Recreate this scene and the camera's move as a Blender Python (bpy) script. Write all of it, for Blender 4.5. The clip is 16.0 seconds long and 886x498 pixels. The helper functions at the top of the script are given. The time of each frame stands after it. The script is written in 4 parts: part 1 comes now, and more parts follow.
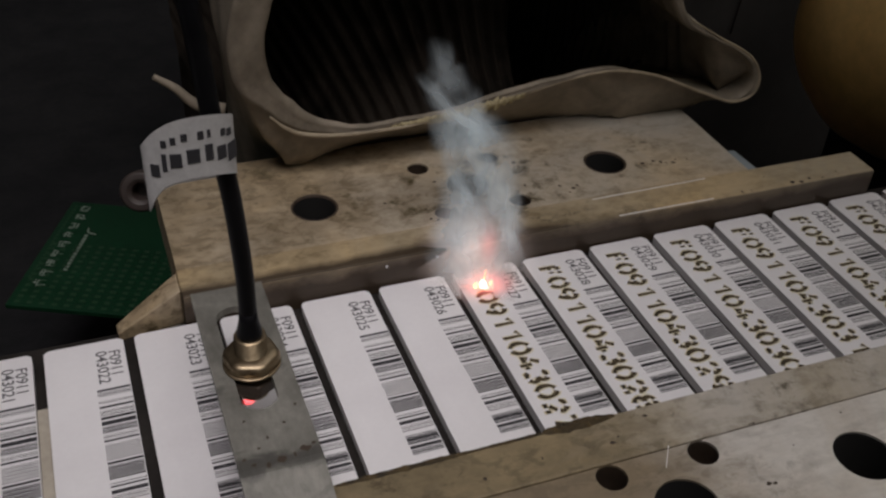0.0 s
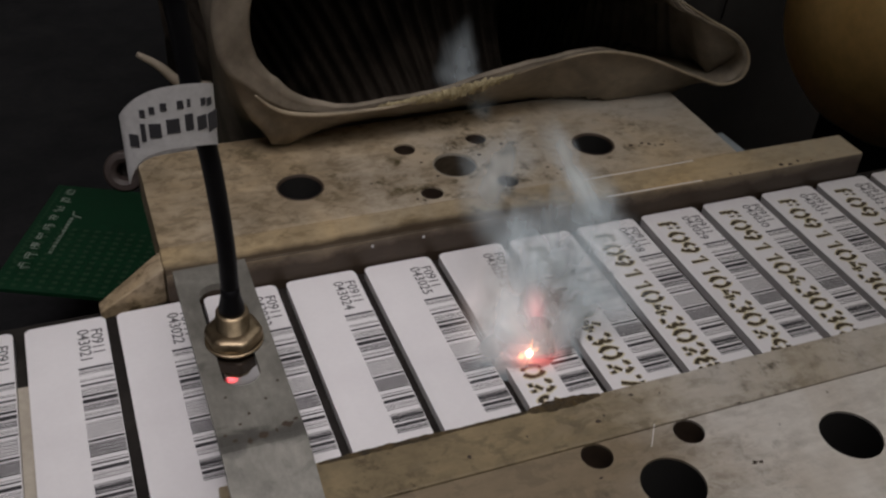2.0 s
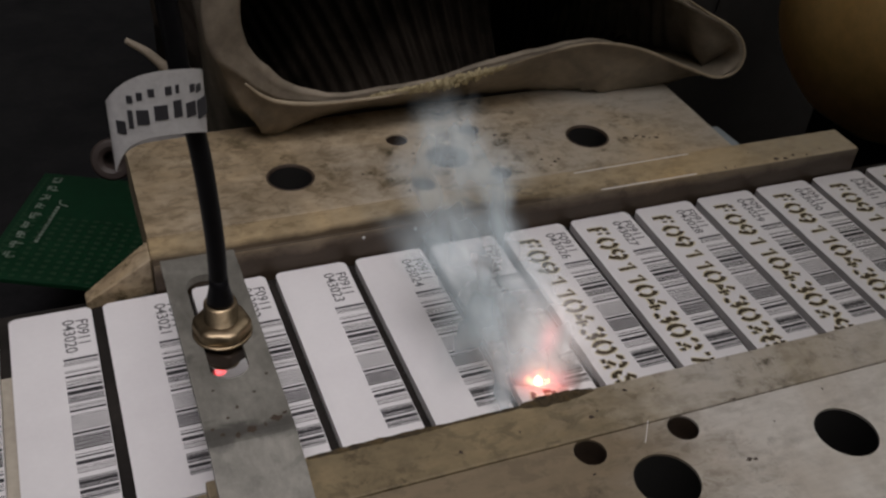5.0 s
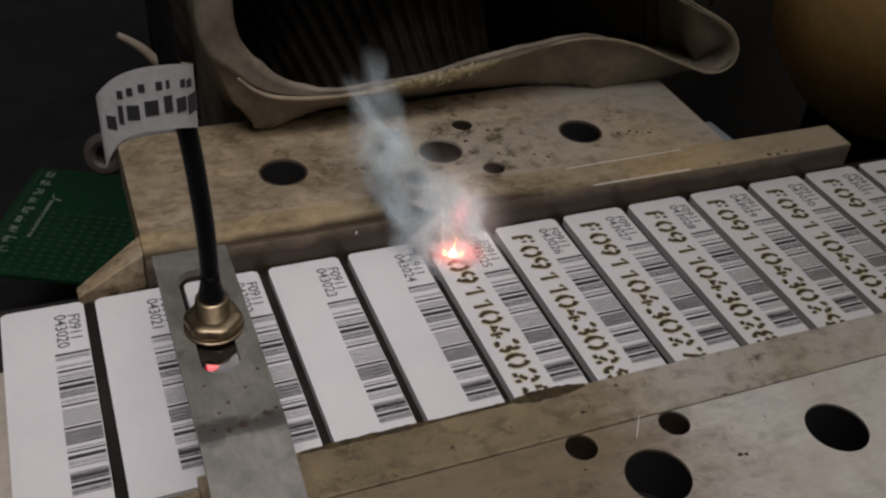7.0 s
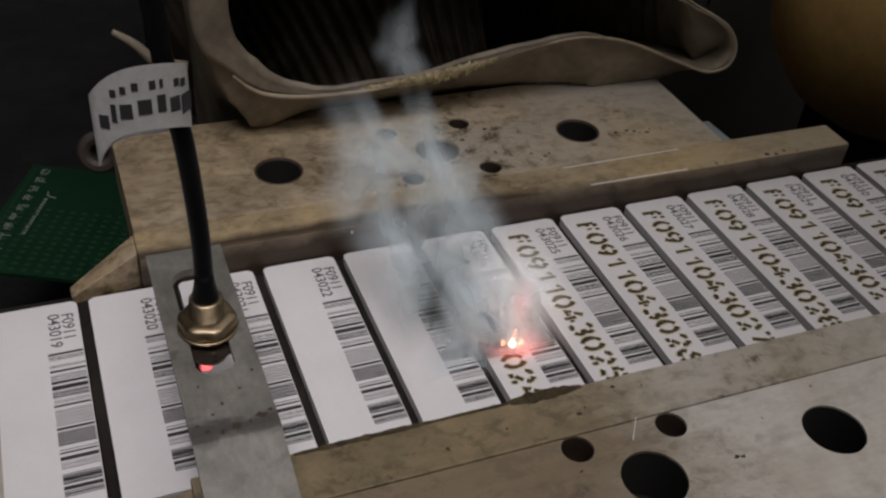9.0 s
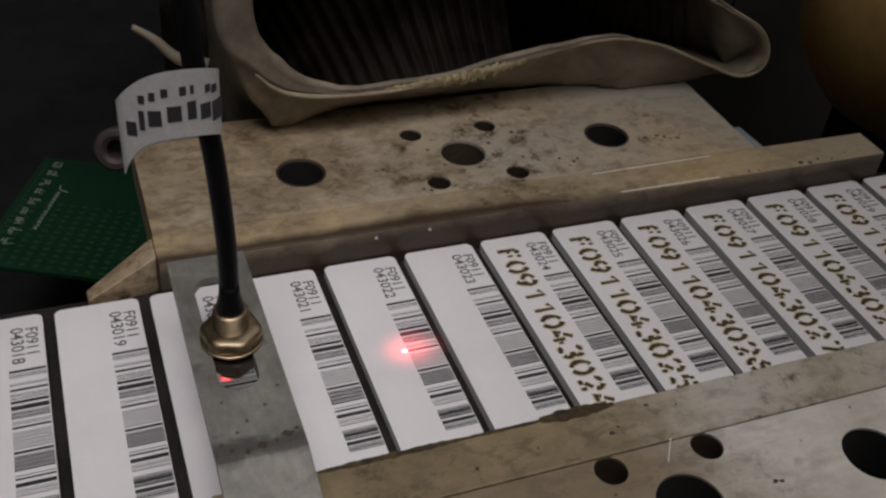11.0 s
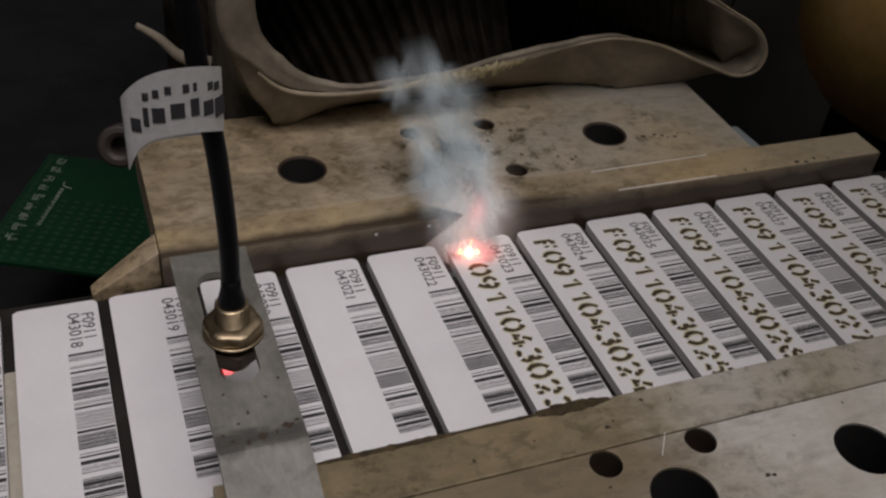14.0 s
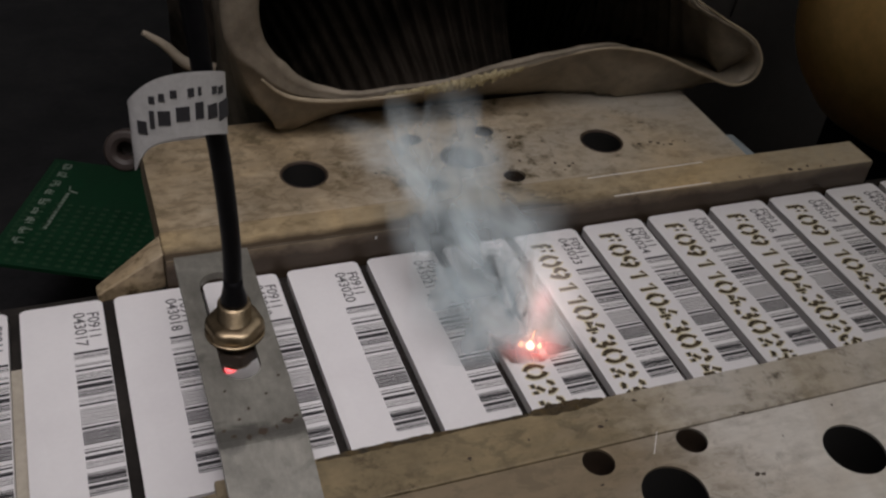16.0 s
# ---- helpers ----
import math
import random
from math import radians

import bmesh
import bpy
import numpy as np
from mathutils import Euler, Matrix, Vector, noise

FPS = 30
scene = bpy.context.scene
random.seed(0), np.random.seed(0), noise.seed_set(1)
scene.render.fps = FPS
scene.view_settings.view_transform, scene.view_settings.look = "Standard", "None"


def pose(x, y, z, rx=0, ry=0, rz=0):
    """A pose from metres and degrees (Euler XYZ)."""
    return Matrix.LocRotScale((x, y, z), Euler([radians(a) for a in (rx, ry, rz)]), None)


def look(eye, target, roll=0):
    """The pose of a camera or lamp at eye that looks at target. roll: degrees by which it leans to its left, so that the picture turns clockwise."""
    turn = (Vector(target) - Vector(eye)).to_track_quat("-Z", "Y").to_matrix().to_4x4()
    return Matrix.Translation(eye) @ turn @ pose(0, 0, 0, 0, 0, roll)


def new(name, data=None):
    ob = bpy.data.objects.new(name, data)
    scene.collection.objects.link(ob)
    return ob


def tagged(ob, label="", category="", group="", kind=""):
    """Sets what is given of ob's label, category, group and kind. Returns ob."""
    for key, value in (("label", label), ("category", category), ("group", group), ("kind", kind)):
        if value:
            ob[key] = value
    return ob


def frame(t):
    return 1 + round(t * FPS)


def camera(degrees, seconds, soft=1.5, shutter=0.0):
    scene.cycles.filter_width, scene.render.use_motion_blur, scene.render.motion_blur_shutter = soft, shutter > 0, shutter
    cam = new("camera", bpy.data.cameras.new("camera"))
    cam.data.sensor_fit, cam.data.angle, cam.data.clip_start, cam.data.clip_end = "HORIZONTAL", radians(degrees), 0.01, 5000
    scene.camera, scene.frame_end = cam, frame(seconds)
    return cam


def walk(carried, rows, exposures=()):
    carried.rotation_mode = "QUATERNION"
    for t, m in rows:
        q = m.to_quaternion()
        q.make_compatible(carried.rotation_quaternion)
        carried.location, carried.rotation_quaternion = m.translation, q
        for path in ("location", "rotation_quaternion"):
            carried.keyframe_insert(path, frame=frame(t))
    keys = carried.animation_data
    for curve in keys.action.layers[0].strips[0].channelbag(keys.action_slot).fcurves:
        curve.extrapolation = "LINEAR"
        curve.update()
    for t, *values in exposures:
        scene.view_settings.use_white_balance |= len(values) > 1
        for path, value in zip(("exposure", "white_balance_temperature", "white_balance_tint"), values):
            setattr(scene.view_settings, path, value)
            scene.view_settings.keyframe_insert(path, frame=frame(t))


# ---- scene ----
FIELD = 47.8
cam = camera(FIELD, 16.0, soft=2.4)
# seconds, eye (metres), turn (degrees)
ROWS = [
    (0, -0.03539, -0.16821, 0.14511, 53.187, -3.033, -20.723),
    (0.5, -0.0358, -0.16883, 0.14381, 53.083, -3.147, -20.62),
    (1, -0.0351, -0.16946, 0.14308, 52.989, -3.162, -20.757),
    (1.5, -0.03519, -0.16902, 0.14281, 52.978, -3.359, -20.935),
    (2, -0.0342, -0.16924, 0.14176, 52.827, -3.449, -20.989),
    (2.5, -0.03433, -0.16933, 0.14179, 52.842, -3.492, -20.954),
    (3, -0.03431, -0.16926, 0.14133, 52.745, -3.594, -21.053),
    (3.5, -0.03415, -0.16792, 0.14061, 52.599, -3.793, -21.137),
    (4, -0.03398, -0.16695, 0.1402, 52.515, -3.966, -21.1),
    (6.5, -0.03366, -0.16689, 0.13984, 52.177, -4.412, -21.299),
    (7, -0.03316, -0.16711, 0.14023, 52.072, -4.395, -21.332),
    (7.5, -0.03234, -0.16626, 0.13954, 52.006, -4.414, -21.375),
    (8, -0.03247, -0.16623, 0.13983, 51.905, -4.481, -21.393),
    (8.5, -0.03227, -0.16697, 0.14016, 51.96, -4.532, -21.446),
    (11, -0.03449, -0.15737, 0.13862, 51.265, -5.285, -20.617),
    (11.5, -0.03295, -0.15834, 0.13868, 51.305, -5.41, -20.899),
    (12, -0.03319, -0.15846, 0.13864, 51.35, -5.318, -20.89),
    (12.5, -0.03288, -0.15784, 0.13805, 51.291, -5.336, -20.869),
    (13, -0.03267, -0.15853, 0.13851, 51.28, -5.404, -20.912),
    (13.5, -0.03267, -0.1585, 0.13825, 51.119, -5.332, -20.742),
    (14, -0.03489, -0.15983, 0.14004, 51.166, -5.39, -20.391),
    (14.5, -0.03589, -0.16281, 0.14159, 51.363, -5.374, -20.212),
    (15, -0.03401, -0.15881, 0.13878, 51.443, -5.407, -20.095),
    (15.5, -0.03477, -0.16094, 0.14018, 51.616, -5.492, -20.101),
    (16, -0.03552, -0.16407, 0.14174, 51.699, -5.511, -20.065),
]
walk(cam, [(t, pose(x, y, z, rx, ry, rz)) for t, x, y, z, rx, ry, rz in ROWS], exposures=[(0, 0.0), (16, 0.0)])

# ---- light ----
world = bpy.data.worlds.new("room_air")
scene.world = world
world.use_nodes = True
world.node_tree.nodes["Background"].inputs[0].default_value = (0.55, 0.6, 0.7, 1)
world.node_tree.nodes["Background"].inputs[1].default_value = 0.05


def added_key_spot(eye, target, watts, colour, radius, cone):
    """An added spot light, unseen: a wide cone that fades towards its rim."""
    data = bpy.data.lights.new("added_key_spot", "SPOT")
    data.energy, data.color, data.shadow_soft_size, data.spot_size, data.spot_blend = watts, colour, radius, radians(cone), 1.0
    ob = new("added_key_spot", data)
    ob.matrix_world = look(eye, target)


added_key_spot((-0.065, -0.14, 0.40), (-0.008, -0.012, 0), 5.3, (1.0, 0.93, 0.96), 0.11, 34.5)

# two unseen area lights added under the ceiling to lift the dark parts
for lx, ly, watts in ((1.15, 0.9, 5.0), (0.3, -0.9, 9.3)):
    added_fill = bpy.data.lights.new("added_fill", "AREA")
    added_fill.size, added_fill.energy, added_fill.color = 1.3, watts, (1.0, 0.96, 0.94)
    new("added_fill", added_fill).matrix_world = look((lx, ly, 1.66), (lx, ly, 0))

MM = 0.001

# ---- materials ----


def node_material(name):
    m = bpy.data.materials.new(name)
    m.use_nodes = True
    nt = m.node_tree
    return m, nt, nt.nodes["Principled BSDF"]


def noise_tex(nt, scale, detail=6.0, rough=0.6, distortion=0.0, stretch=None):
    co = nt.nodes.new("ShaderNodeTexCoord")
    n = nt.nodes.new("ShaderNodeTexNoise")
    n.inputs["Scale"].default_value = scale
    n.inputs["Detail"].default_value = detail
    n.inputs["Roughness"].default_value = rough
    n.inputs["Distortion"].default_value = distortion
    if stretch:
        mp = nt.nodes.new("ShaderNodeMapping")
        mp.inputs["Scale"].default_value = stretch
        nt.links.new(co.outputs["Object"], mp.inputs["Vector"])
        nt.links.new(mp.outputs["Vector"], n.inputs["Vector"])
    else:
        nt.links.new(co.outputs["Object"], n.inputs["Vector"])
    return n.outputs["Fac"]


def ramp(nt, fac, stops):
    r = nt.nodes.new("ShaderNodeValToRGB")
    els = r.color_ramp.elements
    while len(els) < len(stops):
        els.new(0.5)
    for e, (p, c) in zip(els, stops):
        e.position = p
        e.color = (*c, 1) if len(c) == 3 else c
    nt.links.new(fac, r.inputs["Fac"])
    return r.outputs["Color"]


def mix(nt, fac, a, b, mode="MIX"):
    m = nt.nodes.new("ShaderNodeMix")
    m.data_type, m.blend_type = "RGBA", mode
    for socket, value in ((m.inputs[0], fac), (m.inputs[6], a), (m.inputs[7], b)):
        if isinstance(value, (int, float)):
            socket.default_value = value
        elif isinstance(value, tuple):
            socket.default_value = (*value, 1)
        else:
            nt.links.new(value, socket)
    return m.outputs[2]


def bump(nt, bsdf, height, strength, distance=0.0002):
    b = nt.nodes.new("ShaderNodeBump")
    b.inputs["Strength"].default_value = strength
    b.inputs["Distance"].default_value = distance
    nt.links.new(height, b.inputs["Height"])
    nt.links.new(b.outputs["Normal"], bsdf.inputs["Normal"])


def grainy(name, dark, light, scale, rough=0.5, metal=0.0, relief=0.3, fine=None, stretch=None, distance=0.0001, mottle=0.7, shine=0.5):
    """A surface with two scales of variation and a fine relief."""
    m, nt, b = node_material(name)
    big = noise_tex(nt, scale, 5, 0.6, 0.4, stretch)
    small = noise_tex(nt, fine or scale * 9, 4, 0.7, 0, stretch)
    col = ramp(nt, big, [(0.3, dark), (0.7, light)])
    tone = ramp(nt, small, [(0.25, (0.75, 0.75, 0.75)), (0.75, (1.1, 1.1, 1.1))])
    nt.links.new(mix(nt, mottle, col, tone, "MULTIPLY"), b.inputs["Base Color"])
    b.inputs["Specular IOR Level"].default_value = shine
    rr = nt.nodes.new("ShaderNodeMapRange")
    rr.inputs["To Min"].default_value = max(0.05, rough - 0.12)
    rr.inputs["To Max"].default_value = min(1, rough + 0.15)
    nt.links.new(big, rr.inputs["Value"])
    nt.links.new(rr.outputs["Result"], b.inputs["Roughness"])
    b.inputs["Metallic"].default_value = metal
    bump(nt, b, small, relief, distance)
    return m


def machine_plate(name, clean, film, soot, filmed, sooted, focus=None, edge=False, face=False, metal=0.25, gloss=0.0, flaky=0.7, relief=0.0004, clear=(0.0, 0.13, 0.04, -0.14)):
    """Milled aluminium under a tan film of fume residue, with soot spots and scratches."""
    m, nt, b = node_material(name)
    cover = noise_tex(nt, 16, 6, 0.62, 0.6)
    along = nt.nodes.new("ShaderNodeSeparateXYZ")
    place = nt.nodes.new("ShaderNodeTexCoord")
    nt.links.new(place.outputs["Object"], along.inputs[0])
    thin = nt.nodes.new("ShaderNodeMapRange")
    for key, value in zip(("From Min", "From Max", "To Min", "To Max"), clear):
        thin.inputs[key].default_value = value
    nt.links.new(along.outputs["X"], thin.inputs["Value"])
    layer = nt.nodes.new("ShaderNodeMath")
    nt.links.new(cover, layer.inputs[0])
    nt.links.new(thin.outputs["Result"], layer.inputs[1])
    cover = layer.outputs[0]
    streak = noise_tex(nt, 190, 6, 0.72, 0.25, (0.75, 1, 1))
    bands = nt.nodes.new("ShaderNodeMath")
    nt.links.new(noise_tex(nt, 36, 6, 0.72, 0.15, (0.75, 1, 1)), bands.inputs[0])
    nt.links.new(thin.outputs["Result"], bands.inputs[1])
    broad = bands.outputs[0]
    spots = noise_tex(nt, 210, 6, 0.72, 0.15)
    patch = noise_tex(nt, 32, 4, 0.6, 0.3)
    if focus:  # fumes settle round this place
        away = nt.nodes.new("ShaderNodeVectorMath")
        away.operation = "DISTANCE"
        away.inputs[1].default_value = focus
        nt.links.new(place.outputs["Object"], away.inputs[0])
        near = nt.nodes.new("ShaderNodeMapRange")
        for key, value in (("From Min", 0.006), ("From Max", 0.034), ("To Min", 0.25), ("To Max", 0.0)):
            near.inputs[key].default_value = value
        nt.links.new(away.outputs["Value"], near.inputs["Value"])
        both = nt.nodes.new("ShaderNodeMath")
        nt.links.new(patch, both.inputs[0])
        nt.links.new(near.outputs["Result"], both.inputs[1])
        patch = both.outputs[0]
    grain = noise_tex(nt, 700, 3, 0.6, 0, (0.25, 1, 1))
    col = mix(nt, ramp(nt, cover, [(filmed - 0.16, (0, 0, 0)), (filmed + 0.16, (1, 1, 1))]), clean, film)
    col = mix(nt, ramp(nt, broad, [(0.44, (0, 0, 0)), (0.70, (min(0.85, 1.3 * flaky),) * 3)]), col, tuple(0.40 * c for c in film))
    col = mix(nt, ramp(nt, streak, [(0.47, (0, 0, 0)), (0.66, (0.6 * flaky,) * 3)]), col, tuple(0.40 * c for c in film))
    flakes = mix(nt, 1.0, ramp(nt, noise_tex(nt, 330, 5, 0.7, 0.6, (0.6, 1, 1)), [(0.50, (0, 0, 0)), (0.58, (flaky,) * 3)]),
                 ramp(nt, bands.outputs[0], [(0.40, (0, 0, 0)), (0.56, (1, 1, 1))]), "MULTIPLY")
    col = mix(nt, flakes, col, tuple(0.38 * c for c in film))
    sootmask = mix(nt, 1.0, ramp(nt, spots, [(0.52, (0, 0, 0)), (0.66, (1, 1, 1))]),
                   ramp(nt, patch, [(sooted - 0.02, (0, 0, 0)), (sooted + 0.12, (1, 1, 1))]), "MULTIPLY")
    col = mix(nt, sootmask, col, soot)
    if edge or face:  # edge: soot thins out along the rail, and over its top from the inner edge; face: darker towards the bottom
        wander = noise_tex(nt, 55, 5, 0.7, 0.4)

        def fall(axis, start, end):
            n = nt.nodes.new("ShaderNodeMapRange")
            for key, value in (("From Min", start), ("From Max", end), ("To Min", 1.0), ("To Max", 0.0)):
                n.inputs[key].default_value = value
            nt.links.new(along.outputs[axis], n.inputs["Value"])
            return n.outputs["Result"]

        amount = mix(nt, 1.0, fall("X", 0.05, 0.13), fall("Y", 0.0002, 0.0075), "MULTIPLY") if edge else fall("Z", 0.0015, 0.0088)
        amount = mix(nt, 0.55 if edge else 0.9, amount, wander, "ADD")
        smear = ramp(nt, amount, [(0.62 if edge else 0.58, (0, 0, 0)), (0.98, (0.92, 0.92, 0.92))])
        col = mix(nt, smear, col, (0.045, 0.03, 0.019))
    tone = ramp(nt, grain, [(0.2, (0.8, 0.8, 0.8)), (0.8, (1.1, 1.1, 1.1))])
    nt.links.new(mix(nt, 0.6, col, tone, "MULTIPLY"), b.inputs["Base Color"])
    b.inputs["Metallic"].default_value = metal
    nt.links.new(ramp(nt, cover, [(0.35, (0.38 - gloss,) * 3), (0.65, (0.62 - gloss,) * 3)]), b.inputs["Roughness"])
    bump(nt, b, mix(nt, 0.5, streak, grain), 0.6, relief)
    return m


def stained_zinc():
    """Dull galvanised steel with dark wavy stains where the strip was bent."""
    m, nt, b = node_material("stained_galvanised_steel")
    place, axes = nt.nodes.new("ShaderNodeTexCoord"), nt.nodes.new("ShaderNodeSeparateXYZ")
    nt.links.new(place.outputs["Object"], axes.inputs[0])
    cloud = noise_tex(nt, 85, 6, 0.68, 0.4)
    fine = noise_tex(nt, 800, 4, 0.7, 0, (1, 0.4, 1))
    wave = noise_tex(nt, 130, 5, 0.6, 0.6)
    reach = nt.nodes.new("ShaderNodeMath")
    reach.operation = "ADD"
    reach.inputs[1].default_value = 0.0605
    nt.links.new(axes.outputs["Y"], reach.inputs[0])
    off = nt.nodes.new("ShaderNodeMath")
    off.operation = "ABSOLUTE"
    nt.links.new(reach.outputs[0], off.inputs[0])
    band = nt.nodes.new("ShaderNodeMapRange")
    for key, value in (("From Min", 0.0), ("From Max", 0.003), ("To Min", 0.42), ("To Max", 0.0)):
        band.inputs[key].default_value = value
    nt.links.new(off.outputs[0], band.inputs["Value"])
    stain = ramp(nt, mix(nt, 1.0, wave, band.outputs["Result"], "ADD"), [(0.60, (0, 0, 0)), (0.80, (0.9, 0.9, 0.9))])
    col = ramp(nt, cloud, [(0.3, (0.135, 0.13, 0.112)), (0.7, (0.30, 0.29, 0.255))])
    col = mix(nt, stain, col, (0.075, 0.072, 0.064))
    tone = ramp(nt, fine, [(0.25, (0.75, 0.75, 0.75)), (0.75, (1.1, 1.1, 1.1))])
    nt.links.new(mix(nt, 0.9, col, tone, "MULTIPLY"), b.inputs["Base Color"])
    b.inputs["Metallic"].default_value = 0.3
    nt.links.new(ramp(nt, cloud, [(0.3, (0.42,) * 3), (0.7, (0.62,) * 3)]), b.inputs["Roughness"])
    bump(nt, b, fine, 0.25, 0.0001)
    return m


def plain(name, colour, rough=0.5, metal=0.0):
    m, nt, b = node_material(name)
    b.inputs["Base Color"].default_value = (*colour, 1)
    b.inputs["Roughness"].default_value = rough
    b.inputs["Metallic"].default_value = metal
    return m


def glowing(name, colour, strength):
    m, nt, b = node_material(name)
    b.inputs["Base Color"].default_value = (*colour, 1)
    b.inputs["Emission Color"].default_value = (*colour, 1)
    b.inputs["Emission Strength"].default_value = strength
    return m


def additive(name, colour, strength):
    """Painted glow for scattered light: emission that adds to what lies behind, and fades at its rim."""
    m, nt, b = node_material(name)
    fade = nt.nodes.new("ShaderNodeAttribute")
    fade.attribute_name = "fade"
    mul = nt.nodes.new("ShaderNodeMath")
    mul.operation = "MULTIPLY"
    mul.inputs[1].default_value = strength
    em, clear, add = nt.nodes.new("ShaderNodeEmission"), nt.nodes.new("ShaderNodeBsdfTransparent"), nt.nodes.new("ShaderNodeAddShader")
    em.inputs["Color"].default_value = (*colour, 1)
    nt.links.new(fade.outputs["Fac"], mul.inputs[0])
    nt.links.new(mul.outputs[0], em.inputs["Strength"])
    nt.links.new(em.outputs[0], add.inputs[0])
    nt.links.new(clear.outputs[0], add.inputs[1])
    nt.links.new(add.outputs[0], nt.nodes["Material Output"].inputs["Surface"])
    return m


def smoke_material():
    """Thin smoke: scatters light, and thins out to nothing at each wisp's rim."""
    m, nt, b = node_material("thin_smoke")
    fade = nt.nodes.new("ShaderNodeAttribute")
    fade.attribute_name = "fade"
    wisp = ramp(nt, noise_tex(nt, 85, 2.5, 0.5, 0.9, (1, 0.55, 0.45)), [(0.30, (0.3, 0.3, 0.3)), (0.68, (0.95, 0.95, 0.95))])
    mul = nt.nodes.new("ShaderNodeMath")
    mul.operation = "MULTIPLY"
    nt.links.new(fade.outputs["Fac"], mul.inputs[0])
    nt.links.new(wisp, mul.inputs[1])
    dense = nt.nodes.new("ShaderNodeMath")
    dense.operation = "MULTIPLY"
    dense.inputs[1].default_value = 0.58
    nt.links.new(mul.outputs[0], dense.inputs[0])
    dif = nt.nodes.new("ShaderNodeBsdfDiffuse")
    tra = nt.nodes.new("ShaderNodeBsdfTranslucent")
    clear = nt.nodes.new("ShaderNodeBsdfTransparent")
    for n in (dif, tra):
        n.inputs["Color"].default_value = (0.83, 0.95, 1.0, 1)
    half, both = nt.nodes.new("ShaderNodeMixShader"), nt.nodes.new("ShaderNodeMixShader")
    half.inputs[0].default_value = 0.25
    nt.links.new(dif.outputs[0], half.inputs[1])
    nt.links.new(tra.outputs[0], half.inputs[2])
    nt.links.new(dense.outputs[0], both.inputs[0])
    nt.links.new(clear.outputs[0], both.inputs[1])
    nt.links.new(half.outputs[0], both.inputs[2])
    nt.links.new(both.outputs[0], nt.nodes["Material Output"].inputs["Surface"])
    return m


TAN_METAL = machine_plate("fume_stained_aluminium", (0.49, 0.45, 0.38), (0.55, 0.42, 0.255), (0.075, 0.055, 0.02), 0.46, 0.5, (0.057, 0.021, 0.008))
REAR_RAIL = machine_plate("sooty_edged_aluminium", (0.40, 0.345, 0.25), (0.54, 0.40, 0.215), (0.028, 0.02, 0.011), 0.46, 0.5, None, True)
RAIL_FACE = machine_plate("dark_faced_aluminium", (0.18, 0.15, 0.115), (0.27, 0.205, 0.13), (0.028, 0.02, 0.011), 0.46, 0.5, None, False, True)
PALE_METAL = machine_plate("pale_stained_aluminium", (0.60, 0.565, 0.515), (0.36, 0.28, 0.18), (0.07, 0.055, 0.035), 0.5, 0.6, metal=0.3, gloss=0.05, flaky=0.42, relief=0.0001, clear=(0.035, 0.085, 0.2, -0.2))
RAIL_METAL = machine_plate("yellow_filmed_aluminium", (0.52, 0.485, 0.43), (0.34, 0.265, 0.15), (0.05, 0.037, 0.018), 0.47, 0.5, flaky=0.6, relief=0.0002, clear=(0.03, 0.1, 0.1, -0.16))
BURNT = grainy("burnt_residue", (0.012, 0.009, 0.004), (0.09, 0.06, 0.022), 500, 0.8, 0, 0.6)
WHITE_CARD = grainy("white_plastic_card", (0.70, 0.68, 0.69), (0.76, 0.745, 0.75), 45, 0.5, 0, 0.03, 900, mottle=0.12)
INK = plain("black_print", (0.018, 0.017, 0.02), 0.6)
CUT = grainy("charred_engraving", (0.012, 0.009, 0.004), (0.075, 0.053, 0.022), 420, 0.8, 0, 0.4)
SINGE = grainy("scorched_card", (0.56, 0.48, 0.27), (0.73, 0.68, 0.53), 420, 0.6, 0, 0.1)
BRACKET = stained_zinc()
BRASS = grainy("brass", (0.22, 0.165, 0.10), (0.47, 0.375, 0.25), 260, 0.42, 1.0, 0.1, 1200)
RUBBER = grainy("black_rubber", (0.003, 0.003, 0.004), (0.007, 0.007, 0.008), 200, 0.42, 0, 0.2, shine=0.1)
PAPER = grainy("white_tag_paper", (0.47, 0.465, 0.46), (0.62, 0.615, 0.61), 80, 0.4, 0, 0.1)
TAG_INK = plain("dark_tag_print", (0.03, 0.03, 0.035), 0.6)
# near-black ribs: the shade deep in the hose is in their colour
RIBS = grainy("shaded_hose_ribs", (0.014, 0.012, 0.010), (0.062, 0.050, 0.040), 60, 0.9, 0, 0.4, shine=0.05)
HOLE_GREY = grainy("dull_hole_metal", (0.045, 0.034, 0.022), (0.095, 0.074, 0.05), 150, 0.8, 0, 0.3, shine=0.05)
PALE_RIM = grainy("pale_rim_metal", (0.16, 0.14, 0.105), (0.34, 0.30, 0.24), 150, 0.55, 0.2, 0.3)
# near-black in place of the shade deep in a hole
DEEP = plain("hole_shade_black", (0.008, 0.007, 0.006), 0.9)
FAINT_INK = plain("thin_black_print", (0.085, 0.08, 0.085), 0.6)
HOSE = grainy("dusty_grey_hose", (0.12, 0.098, 0.070), (0.31, 0.263, 0.20), 70, 0.65, 0, 0.3, 400)
LIP_HIGHLIGHT = grainy("highlit_hose_edge", (0.19, 0.15, 0.10), (0.40, 0.33, 0.23), 90, 0.6, 0, 0.3, 400)
# darker and lighter copies of one lining paint shade and light inside
LINING = grainy("soot_and_shade_lining", (0.08, 0.07, 0.06), (0.14, 0.125, 0.108), 60, 0.9, 0, 0.4, shine=0.05)
